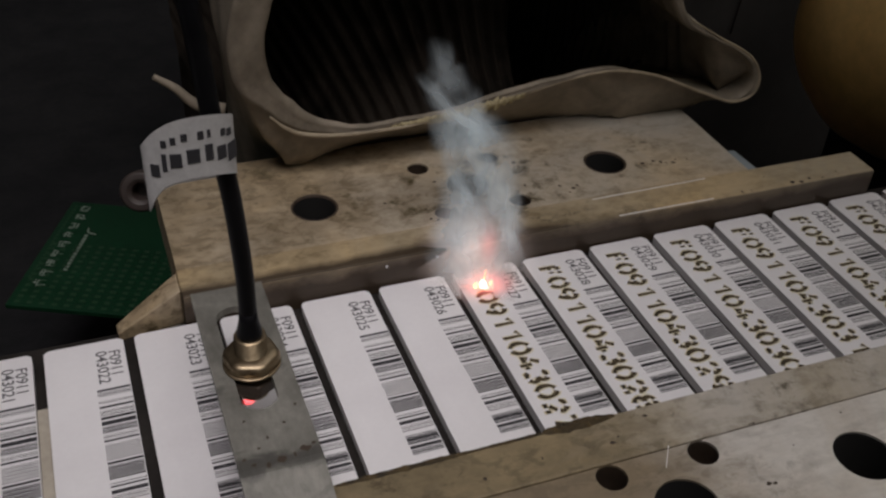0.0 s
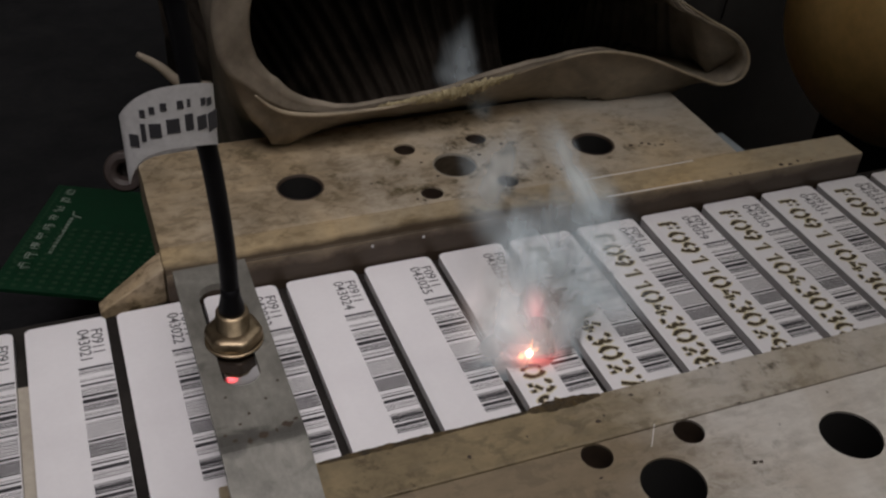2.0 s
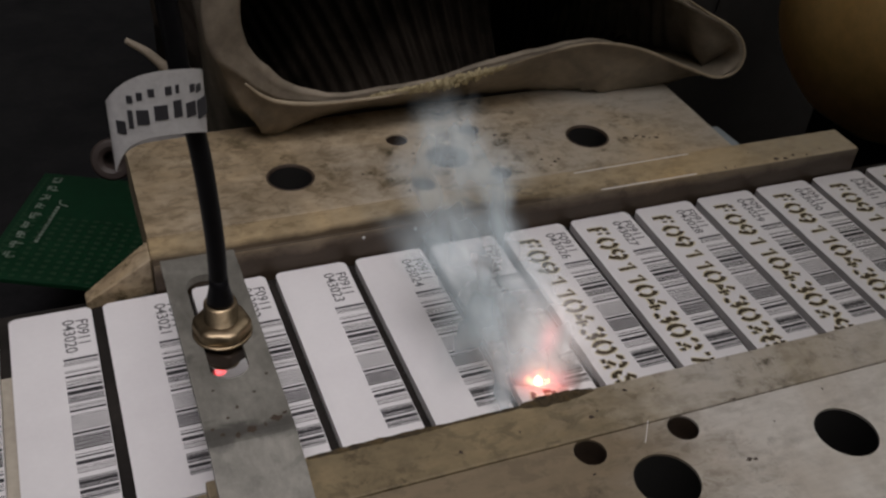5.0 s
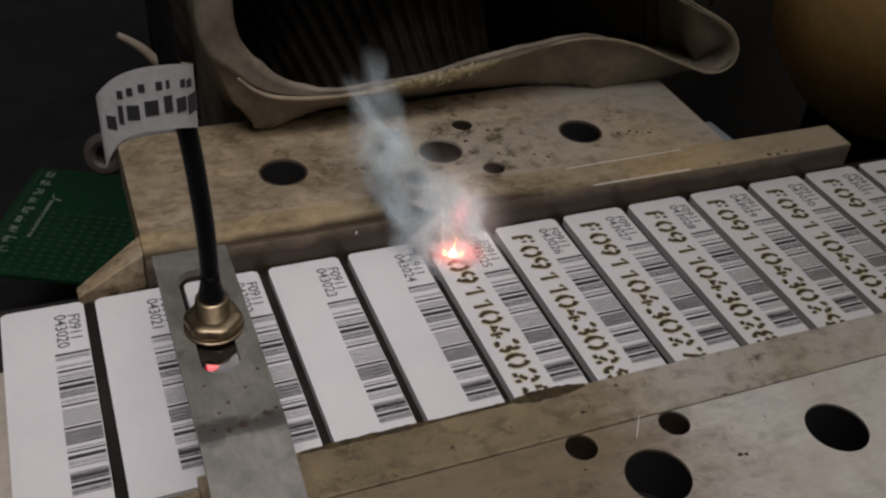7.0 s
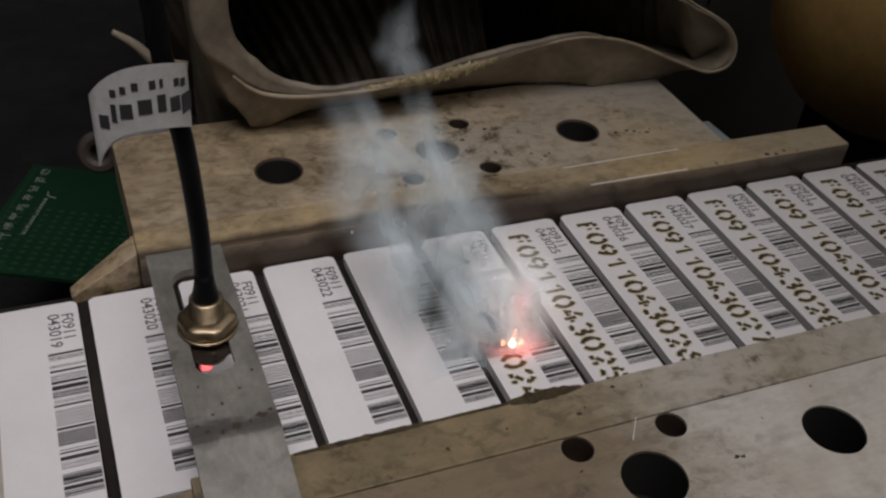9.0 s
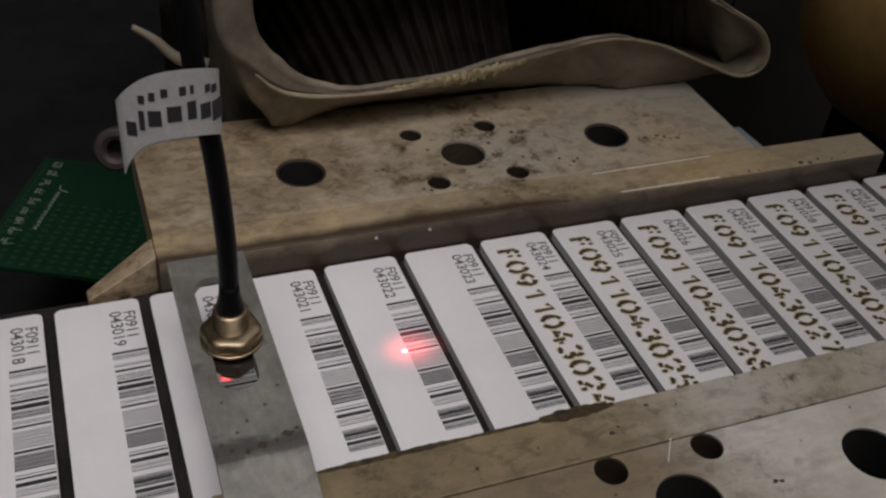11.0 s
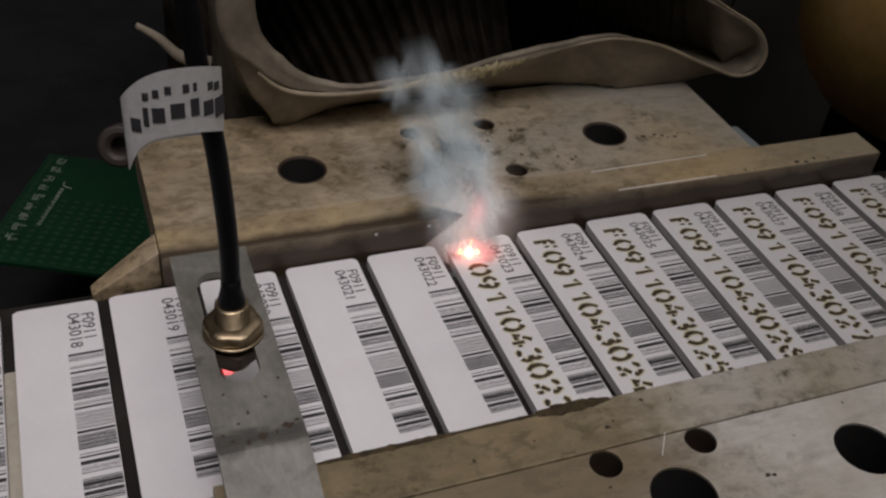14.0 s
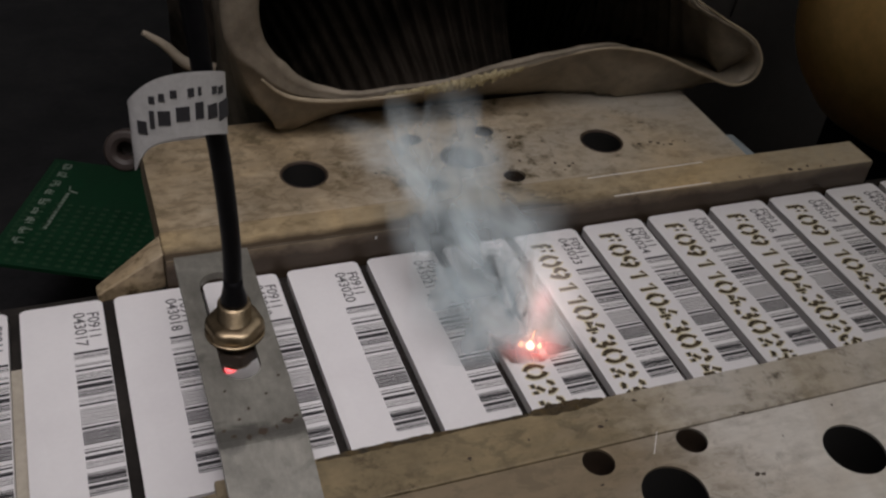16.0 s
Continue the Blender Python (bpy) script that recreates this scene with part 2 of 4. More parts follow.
LINING_LIT = grainy("lit_dusty_lining", (0.11, 0.09, 0.062), (0.29, 0.245, 0.175), 90, 0.85, 0, 0.4, shine=0.2)
CRUST = grainy("yellow_fume_crust", (0.27, 0.22, 0.11), (0.58, 0.50, 0.31), 700, 0.95, 0, 0.8)
BOARD = grainy("green_circuit_board", (0.003, 0.032, 0.012), (0.004, 0.046, 0.017), 30, 0.4, 0, 0.1)
SILK = plain("white_board_print", (0.22, 0.27, 0.22), 0.6)
PAD = plain("tinned_pad", (0.036, 0.085, 0.045), 0.4, 0.3)
GOLD = grainy("amber_enamel", (0.88, 0.55, 0.18), (0.95, 0.66, 0.28), 14, 0.45, 0.0, 0.1, 200)
BLACK = grainy("black_machine_bed", (0.018, 0.018, 0.02), (0.034, 0.033, 0.035), 40, 0.9, 0, 0.3, shine=0.15)
BED = grainy("dark_feeder_bed", (0.012, 0.0105, 0.0095), (0.032, 0.028, 0.025), 90, 0.7, 0, 0.2, shine=0.1)
CREAM = grainy("cream_plastic_block", (0.36, 0.32, 0.26), (0.44, 0.40, 0.33), 60, 0.55, 0, 0.2)
GREY = grainy("grey_plastic", (0.03, 0.022, 0.019), (0.065, 0.048, 0.042), 80, 0.5, 0, 0.2)
GREY_DARK = grainy("dark_grey_enamel", (0.028, 0.025, 0.023), (0.05, 0.045, 0.041), 20, 0.6, 0, 0.2)
WALL = grainy("dim_workshop_wall", (0.22, 0.22, 0.21), (0.30, 0.30, 0.29), 3, 0.8, 0, 0.2)
BARE = plain("bare_bright_metal", (0.85, 0.83, 0.80), 0.4, 0.1)
STEEL = grainy("blued_steel", (0.20, 0.235, 0.25), (0.30, 0.34, 0.36), 90, 0.45, 0.2, 0.2)
SMOKE = smoke_material()
SPOT_RED = glowing("red_laser_glow", (1.0, 0.22, 0.24), 6)
SPOT_HALO = additive("painted_red_glow", (1.0, 0.11, 0.13), 0.7)
FLAME_CORE = glowing("white_hot_flame", (1.0, 0.62, 0.36), 9)
FLAME_EDGE = glowing("orange_flame", (1.0, 0.34, 0.14), 4)
FLAME_HALO = additive("painted_flame_glow", (1.0, 0.36, 0.25), 0.2)
SMOKE_GLOW = additive("painted_smoke_glow", (1.0, 0.80, 0.74), 0.5)
RED_HAZE = additive("painted_red_haze", (1.0, 0.16, 0.17), 0.26)
# for soot flecks, and for shade painted into the bores
SOOT_SHADE = grainy("soot_and_shade_brown", (0.030, 0.019, 0.012), (0.070, 0.047, 0.031), 120, 0.6, 0.1, 0.4, 800, (0.3, 1, 1))

# ---- mesh helpers (all lengths below in millimetres) ----


def finish(name, bm, material, parent=None, label="", smooth=False, bevel=0.0):
    """Links a bmesh in millimetres as one mesh object, under its parent if it has one."""
    bmesh.ops.scale(bm, vec=(MM, MM, MM), verts=bm.verts)
    bmesh.ops.recalc_face_normals(bm, faces=bm.faces)
    me = bpy.data.meshes.new(name)
    bm.to_mesh(me)
    bm.free()
    me.materials.append(material)
    if smooth:
        for p in me.polygons:
            p.use_smooth = True
    ob = new(name, me)
    if parent:
        ob.parent = parent
    if label:
        ob["label"] = label
    if bevel:
        mod = ob.modifiers.new("bevel", "BEVEL")
        mod.width, mod.segments, mod.limit_method, mod.angle_limit = bevel * MM, 2, "ANGLE", radians(40)
    return ob


def part(name, bm, material, parent, label="", smooth=False, bevel=0.0):
    return finish(name, bm, material, parent, label, smooth, bevel)


def root(name, label, category, group="", kind="", at=None):
    ob = new(name)
    ob.empty_display_size = 0.01
    if at:
        ob.location = [c * MM for c in at]
    return tagged(ob, label, category, group, kind)


def box(x0, x1, y0, y1, z0, z1, bm=None):
    bm = bm or bmesh.new()
    m = Matrix.LocRotScale(((x0 + x1) / 2, (y0 + y1) / 2, (z0 + z1) / 2), None, (x1 - x0, y1 - y0, z1 - z0))
    bmesh.ops.create_cube(bm, size=1, matrix=m)
    return bm


def prism(outline, z0, z1, bm=None):
    """An outline in x and y, drawn out from z0 to z1."""
    bm = bm or bmesh.new()
    low = [bm.verts.new((x, y, z0)) for x, y in outline]
    top = [bm.verts.new((x, y, z1)) for x, y in outline]
    n = len(outline)
    bm.faces.new(low[::-1])
    bm.faces.new(top)
    for i in range(n):
        bm.faces.new((low[i], low[(i + 1) % n], top[(i + 1) % n], top[i]))
    return bm


def round_outline(w, h, r, n=5):
    """A rounded rectangle from (0, 0) to (w, -h)."""
    pts = []
    for cx, cy, a0 in ((w - r, -r, 0), (r, -r, 90), (r, -h + r, 180), (w - r, -h + r, 270)):
        for i in range(n + 1):
            a = radians(a0 + 90 * i / n)
            pts.append((cx + r * math.cos(a), cy + r * math.sin(a)))
    return pts


def cylinder(x, y, z0, z1, r, n=40, r2=None, bm=None):
    bm = bm or bmesh.new()
    bmesh.ops.create_cone(bm, cap_ends=True, segments=n, radius1=r, radius2=r if r2 is None else r2, depth=z1 - z0,
                          matrix=Matrix.Translation((x, y, (z0 + z1) / 2)))
    return bm


def lathe(profile, n=48):
    """Radius and height pairs, turned round the z axis."""
    bm = bmesh.new()
    rings = [[bm.verts.new((r * math.cos(2 * math.pi * i / n), r * math.sin(2 * math.pi * i / n), z)) for i in range(n)] for r, z in profile]
    for a, b in zip(rings, rings[1:]):
        for i in range(n):
            bm.faces.new((a[i], a[(i + 1) % n], b[(i + 1) % n], b[i]))
    bm.faces.new(rings[0][::-1])
    bm.faces.new(rings[-1])
    return bm


def spline(points, steps):
    """Points on a smooth line through the given ones."""
    pts = [Vector(p) for p in points]
    pts = [2 * pts[0] - pts[1], *pts, 2 * pts[-1] - pts[-2]]
    out = []
    for a, b, c, d in zip(pts, pts[1:], pts[2:], pts[3:]):
        for i in range(steps):
            t = i / steps
            out.append(0.5 * (2 * b + (c - a) * t + (2 * a - 5 * b + 4 * c - d) * t * t + (3 * b - a - 3 * c + d) * t ** 3))
    out.append(pts[-2])
    return out


def tube(points, radii, n=20):
    """A round tube along points; radii: one for each point or one for all."""
    bm = bmesh.new()
    rings = []
    side = Vector((1, 0, 0))
    for i, p in enumerate(points):
        way = (points[min(i + 1, len(points) - 1)] - points[max(i - 1, 0)]).normalized()
        side = (side - way * side.dot(way)).normalized()
        up = way.cross(side)
        r = radii if isinstance(radii, (int, float)) else radii[i]
        rings.append([bm.verts.new(p + r * (math.cos(2 * math.pi * k / n) * side + math.sin(2 * math.pi * k / n) * up)) for k in range(n)])
    for a, b in zip(rings, rings[1:]):
        for k in range(n):
            bm.faces.new((a[k], a[(k + 1) % n], b[(k + 1) % n], b[k]))
    bm.faces.new(rings[0][::-1])
    bm.faces.new(rings[-1])
    return bm


def drilled(ob, holes):
    """Cuts round holes (x, y, radius, z from, z to) into a mesh object for good."""
    bm = bmesh.new()
    for x, y, r, z0, z1 in holes:
        cylinder(x * MM, y * MM, z0 * MM, z1 * MM, r * MM, 48, bm=bm)
    me = bpy.data.meshes.new("drill")
    bm.to_mesh(me)
    bm.free()
    cutter = new("drill", me)
    mod = ob.modifiers.new("drill", "BOOLEAN")
    mod.operation, mod.object, mod.solver = "DIFFERENCE", cutter, "EXACT"
    done = bpy.data.meshes.new_from_object(ob.evaluated_get(bpy.context.evaluated_depsgraph_get()))
    ob.modifiers.remove(mod)
    ob.data = done
    bpy.data.objects.remove(cutter)
    return ob


def bevelled(ob, width, segments=2):
    mod = ob.modifiers.new("bevel", "BEVEL")
    mod.width, mod.segments, mod.limit_method, mod.angle_limit = width * MM, segments, "ANGLE", radians(40)
    return ob


def soft_sheet(name, rx, ry, material, parent, label="", at=(0, 0, 0), turn=None, power=2.0):
    """A flat oval whose density or light fades towards its rim."""
    verts, faces, fade, rings, seg = [(0, 0, 0)], [], [1.0], 8, 28
    for i in range(1, rings + 1):
        f = i / rings
        for k in range(seg):
            a = 2 * math.pi * k / seg
            verts.append((rx * f * math.cos(a) * MM, ry * f * math.sin(a) * MM, 0))
            fade.append((1 - f * f) ** power * (1 - 0.7 * f))
    for k in range(seg):
        faces.append((0, 1 + k, 1 + (k + 1) % seg))
    for i in range(rings - 1):
        for k in range(seg):
            a, b = 1 + i * seg, 1 + (i + 1) * seg
            faces.append((a + k, b + k, b + (k + 1) % seg, a + (k + 1) % seg))
    me = bpy.data.meshes.new(name)
    me.from_pydata(verts, [], faces)
    me.attributes.new("fade", "FLOAT", "POINT").data.foreach_set("value", fade)
    me.materials.append(material)
    ob = new(name, me)
    ob.parent = parent
    ob.location = [c * MM for c in at]
    if turn:
        ob.rotation_euler = turn
    if label:
        ob["label"] = label
    return ob


def crust_strip(x0, x1, y, z, half, high, seed, end_taper=True):
    """A ragged ridge of burnt residue along x, about 2 * half wide."""
    bm = bmesh.new()
    nx, ny = max(8, int((x1 - x0) / 0.35)), 9
    grid = []
    for i in range(nx + 1):
        x = x0 + (x1 - x0) * i / nx
        f = min(1, 4 * min(i, nx - i) / nx) if end_taper else 1
        row = []
        for j in range(ny + 1):
            s = 2 * j / ny - 1
            wob = noise.noise((x * 0.8, s * 1.5, seed))
            w = half * (0.55 + 0.45 * f) * (1 + 0.5 * noise.noise((x * 0.55, seed, 0.3)))
            h = high * f * (1 - s * s) * (0.6 + 0.9 * noise.noise((x * 1.3, s * 2, seed + 7)))
            row.append(bm.verts.new((x + 0.2 * wob, y + w * s, z + max(-0.1, h) - (0.12 if j in (0, ny) else 0))))
        grid.append(row)
    for a, b in zip(grid, grid[1:]):
        for j in range(ny):
            bm.faces.new((a[j], b[j], b[j + 1], a[j + 1]))
    edge = bmesh.ops.extrude_face_region(bm, geom=bm.faces[:])
    bmesh.ops.translate(bm, verts=[g for g in edge["geom"] if isinstance(g, bmesh.types.BMVert)], vec=(0, 0, -0.5))
    return bm

# ---- the room ----


def room():
    t = 60
    x0, x1, y0, y1, z0, z1 = -1600, 1900, -1900, 1600, -900, 1700
    for name, dims in (("wall_north", (x0, x1, y1, y1 + t, z0, z1)), ("wall_south", (x0, x1, y0 - t, y0, z0, z1)),
                       ("wall_west", (x0 - t, x0, y0 - t, y1 + t, z0, z1)), ("wall_east", (x1, x1 + t, y0 - t, y1 + t, z0, z1))):
        tagged(finish(name, box(*dims), WALL), "plain dim workshop wall", "wall", kind="structure")
    tagged(finish("floor", box(x0 - t, x1 + t, y0 - t, y1 + t, z0 - t, z0), WALL), "plain dim workshop floor", "floor", kind="structure")
    tagged(finish("ceiling", box(x0 - t, x1 + t, y0 - t, y1 + t, z1, z1 + t), WALL), "plain dim workshop ceiling", "ceiling", kind="structure")


room()

bench = root("machine_bench", "black machine bench under the feeder", "bench", kind="structure")
part("benchtop", box(-500, 600, -450, 500, -140, -115), BLACK, bench, bevel=2)
for bx in (-470, 560):
    for by in (-420, 460):
        part("leg", box(bx - 20, bx + 20, by - 20, by + 20, -900, -140), BLACK, bench)


def moved(bm, x, y, z=0):
    bmesh.ops.translate(bm, verts=bm.verts, vec=(x, y, z))
    return bm


# ---- the feeder: bed, rails and drilled plates ----
RAIL_Z, FRONT_Z = 8.0, 4.5

bed = root("feeder_bed", "dark flat bed that the labels slide on", "feeder bed", kind="structure")
part("bed_plate", box(-140, 230, -58, 4, -9, -1.2), BED, bed, bevel=0.4)
part("bed_support", box(-60, 200, -50, 0, -115, -9), BLACK, bed)

block = tagged(finish("feed_block", box(-130, -45.5, -58, -15, -1.1, -0.45), CREAM, bevel=0.15), "cream plastic slide strip on the dark bed", "slide strip")

rear = root("rear_guide", "fume-stained aluminium guide behind the labels", "guide plate")
rail = part("rail", box(-22.5, 160, 0.7, 10.55, -1.1, RAIL_Z), REAR_RAIL, rear, "stained guide rail with a sooty inner edge", bevel=0.4)
plate = part("plate", box(-22.3, 126.5, 10.6, 50, -5, RAIL_Z - 0.06), TAN_METAL, rear)
drilled(plate, [(12.6, 25.3, 5.2, -20, 20), (90.9, 24.3, 5.2, -20, 20), (52, 24.6, 5.3, -3.6, 20), (42.3, 35, 2.7, -1, 20), (62, 35.2, 2.7, -1, 20), (42.2, 14.6, 2.7, -1, 20), (62, 14.5, 2.7, -1, 20)])
bevelled(plate, 0.2)
part("rail_face", box(-22.3, 159.8, 0.5, 0.75, -1.1, 7.78), RAIL_FACE, rear, "front face of the rail, darker towards the bottom")
part("stand", box(-15, 120, 14, 48, -115, -5), BLACK, rear)


def tongue(corners):
    """A lead-in that slopes down from a rail's end."""
    bm = bmesh.new()
    top = [bm.verts.new(p) for p in corners]
    low = [bm.verts.new((x, y, -1.15)) for x, y, z in corners]
    bm.faces.new(top)
    bm.faces.new(low[::-1])
    for i in range(4):
        bm.faces.new((low[i], low[(i + 1) % 4], top[(i + 1) % 4], top[i]))
    return bm


def bore_wall(x, y, r, z0, z1, n=40):
    """The lining of a drilled hole."""
    bm = bmesh.new()
    rings = [[bm.verts.new((x + r * math.cos(2 * math.pi * k / n), y + r * math.sin(2 * math.pi * k / n), z)) for k in range(n)] for z in (z1, z0)]
    for k in range(n):
        bm.faces.new((rings[0][k], rings[0][(k + 1) % n], rings[1][(k + 1) % n], rings[1][k]))
    return bm


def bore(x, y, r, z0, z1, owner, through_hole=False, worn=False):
    # dark colours put the hole's shade into its wall and bottom
    wall = part("bore", bore_wall(x, y, r, z0, z1), DEEP if through_hole else HOLE_GREY if worn else SOOT_SHADE, owner, "worn inside of a drilled hole, shade in its colour" if worn else "dark inside of a drilled hole, shade in its colour")
    part("hole_bottom", cylinder(x, y, z0 - 0.05, z0 + 0.3, r - 0.05, 32), DEEP if through_hole else SOOT_SHADE, wall, "bottom of the hole, dark for its shade")


def chamfer(x, y, r, z, wide, material, owner, label):
    """The rounded edge of a drilled hole."""
    bm = lathe([(r - 0.07, z - 0.9), (r, z - 0.02), (r + 0.35 * wide, z + 0.03), (r + 0.8 * wide, z - 0.01), (r + wide, z - 0.12)])
    bmesh.ops.delete(bm, geom=[f for f in bm.faces if len(f.verts) > 4], context="FACES")
    part("hole_rim", moved(bm, x, y), material, owner, label, smooth=True)


for hx, hy in ((12.6, 25.3), (90.9, 24.3)):
    chamfer(hx, hy, 5.2, RAIL_Z, 0.55, SOOT_SHADE, rear, "dark ring round a drilled hole")
chamfer(52, 24.6, 5.3, RAIL_Z, 0.4, PALE_RIM, rear, "pale edge of a drilled hole")
part("lead_in", tongue([(-22.6, 9.6, 8), (-22.6, 3.0, 8), (-36.4, 1.2, 1.0), (-36.6, 4.4, 1.0)]), TAN_METAL, rear, "sloping lead-in tongue of the rail", bevel=0.3)
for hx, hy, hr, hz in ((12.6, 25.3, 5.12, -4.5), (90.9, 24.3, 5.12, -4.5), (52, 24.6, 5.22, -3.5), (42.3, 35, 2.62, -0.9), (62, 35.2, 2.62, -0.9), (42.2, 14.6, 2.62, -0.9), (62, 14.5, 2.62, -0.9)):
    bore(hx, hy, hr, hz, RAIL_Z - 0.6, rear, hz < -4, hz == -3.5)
# a bare scratch, then a painted highlight along the rail's front edge
for (ax, ay), (bx, by) in (((79.3, 9.5), (112.5, 9.9)), ((82.5, 1.25), (109.5, 1.2))):
    part("scratch_or_highlight", tongue([(ax, ay, RAIL_Z + 0.03), (ax, ay - 0.3, RAIL_Z + 0.03), (bx, by - 0.3, RAIL_Z + 0.03), (bx, by, RAIL_Z + 0.03)]), BARE, rear, "bright bare scratch or painted edge highlight")
# pale dots put in for two glints on the face
for sx, sz in ((22.7, 6.3), (34.9, 6.4)):
    part("glint_dot", cylinder(sx, 0.45, sz - 0.25, sz + 0.25, 0.3, 8), PAPER, rear, "pale dot painted for a glint on the dark face")


def speck(x, y, z, r, seed, parent, label):
    """A small ragged fleck of soot, thinner than paper."""
    bm = bmesh.new()
    rng = random.Random(seed)
    stretch = rng.uniform(0.5, 1.6)
    ring = [(x + r * rng.uniform(0.45, 1.1) * stretch * math.cos(k * math.pi / 5), y + r * rng.uniform(0.45, 1.1) * math.sin(k * math.pi / 5)) for k in range(10)]
    prism(ring, z - 0.02, z + 0.02, bm)
    return part("soot_fleck", bm, SOOT_SHADE, parent, label)


for k, (fx, fy, fr) in enumerate(((99.3, 21.3, 0.55), (101.2, 20.4, 0.4), (102.6, 21.4, 0.5), (104.4, 20.6, 0.75), (105.6, 19.6, 0.45), (107.5, 19.3, 0.6), (109, 20.6, 0.3), (112.2, 20, 0.35),
                                 (85.3, 8.4, 0.5), (84.2, 9.0, 0.3), (76.1, 15.6, 0.55), (77.6, 16.6, 0.45), (74.4, 14.2, 0.35), (73.1, 17.5, 0.6), (36.8, 13.1, 0.6), (38.3, 12.2, 0.4),
                                 (53.5, 33.0, 0.5), (58.6, 27.6, 0.7), (57.9, 22.9, 0.6), (44.9, 21.2, 0.5), (43.1, 28.0, 0.4), (64.6, 20.3, 0.6), (66.3, 31.0, 0.5), (28.2, 22.4, 0.35))):
    speck(fx + 1.1, fy - 0.2, RAIL_Z - 0.04, fr, k, rear, "dark fleck of soot")
for k, (fx, fy, fr) in enumerate(((118.5, 1.5, 0.9), (121.2, 1.3, 0.6), (134.2, 1.7, 1.2), (136.6, 1.4, 0.9), (139.8, 2.1, 0.8), (143.5, 1.4, 0.6), (128.4, 6.2, 0.35), (149.0, 3.0, 0.5))):
    speck(fx, fy, RAIL_Z + 0.01, 0.7 * fr, 90 + k, rear, "brown stain on the rail edge")
part("joint_plate", prism([(126.6, 10.8), (131.2, 10.8), (130.4, 22.5), (126.6, 22.5)], -6, 6.2), STEEL, rear, "pale plate edge behind the rail")

front = root("front_guide", "pale stained aluminium guide before the labels", "guide plate")
rail_f = part("rail", box(-22.5, 230, -65.5, -54.6, -1.1, FRONT_Z), RAIL_METAL, front, bevel=0.35)
plate_f = part("plate", box(-60, 230, -150, -65.9, -8, FRONT_Z - 0.05), PALE_METAL, front)
drilled(plate_f, [(43.2, -68.7, 3.0, -6, 20), (62.7, -68.7, 3.0, -6, 20), (53.3, -78.6, 6.0, -20, 20), (92.2, -79, 6.0, -20, 20)])
bevelled(plate_f, 0.35)
part("lead_in", tongue([(-22.6, -57.0, 4.5), (-22.6, -63.6, 4.5), (-36.6, -58.6, 0.2), (-36.4, -55.4, 0.2)]), RAIL_METAL, front, "sloping lead-in tongue of the rail", bevel=0.3)
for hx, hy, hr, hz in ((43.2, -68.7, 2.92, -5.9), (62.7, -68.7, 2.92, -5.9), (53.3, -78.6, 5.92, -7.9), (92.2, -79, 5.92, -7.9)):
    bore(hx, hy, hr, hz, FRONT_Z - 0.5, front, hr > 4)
# a bare scratch
part("scratch_or_highlight", tongue([(57.3, -65.2, FRONT_Z + 0.02), (57.15, -65.2, FRONT_Z + 0.02), (53.9, -69.8, FRONT_Z + 0.02), (54.05, -69.8, FRONT_Z + 0.02)]), BARE, front, "bright bare scratch or painted edge highlight")
for k, (fx, fy, fr) in enumerate(((74.2, -64.9, 0.5), (75.4, -65.1, 0.45), (76.2, -65.3, 0.55), (70.2, -79.1, 0.55), (71.5, -79.3, 0.4), (95, -68.3, 0.35), (41.5, -73.5, 0.3), (80.4, -72.6, 0.25))):
    speck(fx, fy, FRONT_Z - 0.03, fr, 50 + k, front, "dark chip in the plate")
for k, (fx, fy, fr) in enumerate(((47.4, -61.3, 0.6), (49.1, -60.2, 0.4), (33.0, -60.6, 0.4), (62.5, -58.2, 0.3), (56.8, -57.0, 0.45), (21.0, -61.8, 0.5))):
    speck(fx, fy, FRONT_Z + 0.01, fr, 70 + k, front, "dark fleck of soot")
part("stand", box(-50, 220, -145, -70, -115, -8), BLACK, front)

part("burnt_edge", crust_strip(36, 51, -55.0, FRONT_Z, 1.2, 1.0, 3), BURNT, front, "charred lump on the rail edge where the beam ends")
part("burnt_edge", crust_strip(-5, 22, -55.0, FRONT_Z, 0.7, 0.35, 5), BURNT, front, "thin charred rail edge")
part("burnt_edge", crust_strip(20, 37, -55.0, FRONT_Z, 0.45, 0.25, 8), BURNT, front, "thin charred rail edge")

# ---- the sensor bracket, the sensor and its cable ----
bracket = root("sensor_bracket", "galvanised steel bracket with a long slot over the labels", "bracket")
bm = box(-22.2, -8.5, -61.1, -14.8, 19.4, 21.0)
arm = part("arm", bm, BRACKET, bracket, "flat galvanised strip with a slot")
bmc = bmesh.new()
slot = [(-15.6 + 3.3 * math.cos(radians(a)), (-24 if a <= 180 else -45.2) + 3.3 * math.sin(radians(a))) for a in range(0, 360, 15)]
prism([(x * MM, y * MM) for x, y in slot], 15 * MM, 25 * MM, bmc)
mec = bpy.data.meshes.new("slot")
bmc.to_mesh(mec)
bmc.free()
cutter = new("slot", mec)
mod = arm.modifiers.new("slot", "BOOLEAN")
mod.object, mod.solver = cutter, "EXACT"
arm.data = bpy.data.meshes.new_from_object(arm.evaluated_get(bpy.context.evaluated_depsgraph_get()))
arm.modifiers.clear()
bpy.data.objects.remove(cutter)
bevelled(arm, 0.04)
bm = bmesh.new()
loop = [(-61.1, 21.0), (-62.2, 20.85), (-79.0, 15.2), (-80.2, 14.4), (-80.8, 13.2), (-81.0, 6.0), (-79.4, 6.0), (-79.3, 13.0), (-78.8, 13.6), (-62.2, 19.25), (-61.1, 19.4)]
sides = [[bm.verts.new((x, y, z)) for y, z in loop] for x in (-22.2, -8.5)]
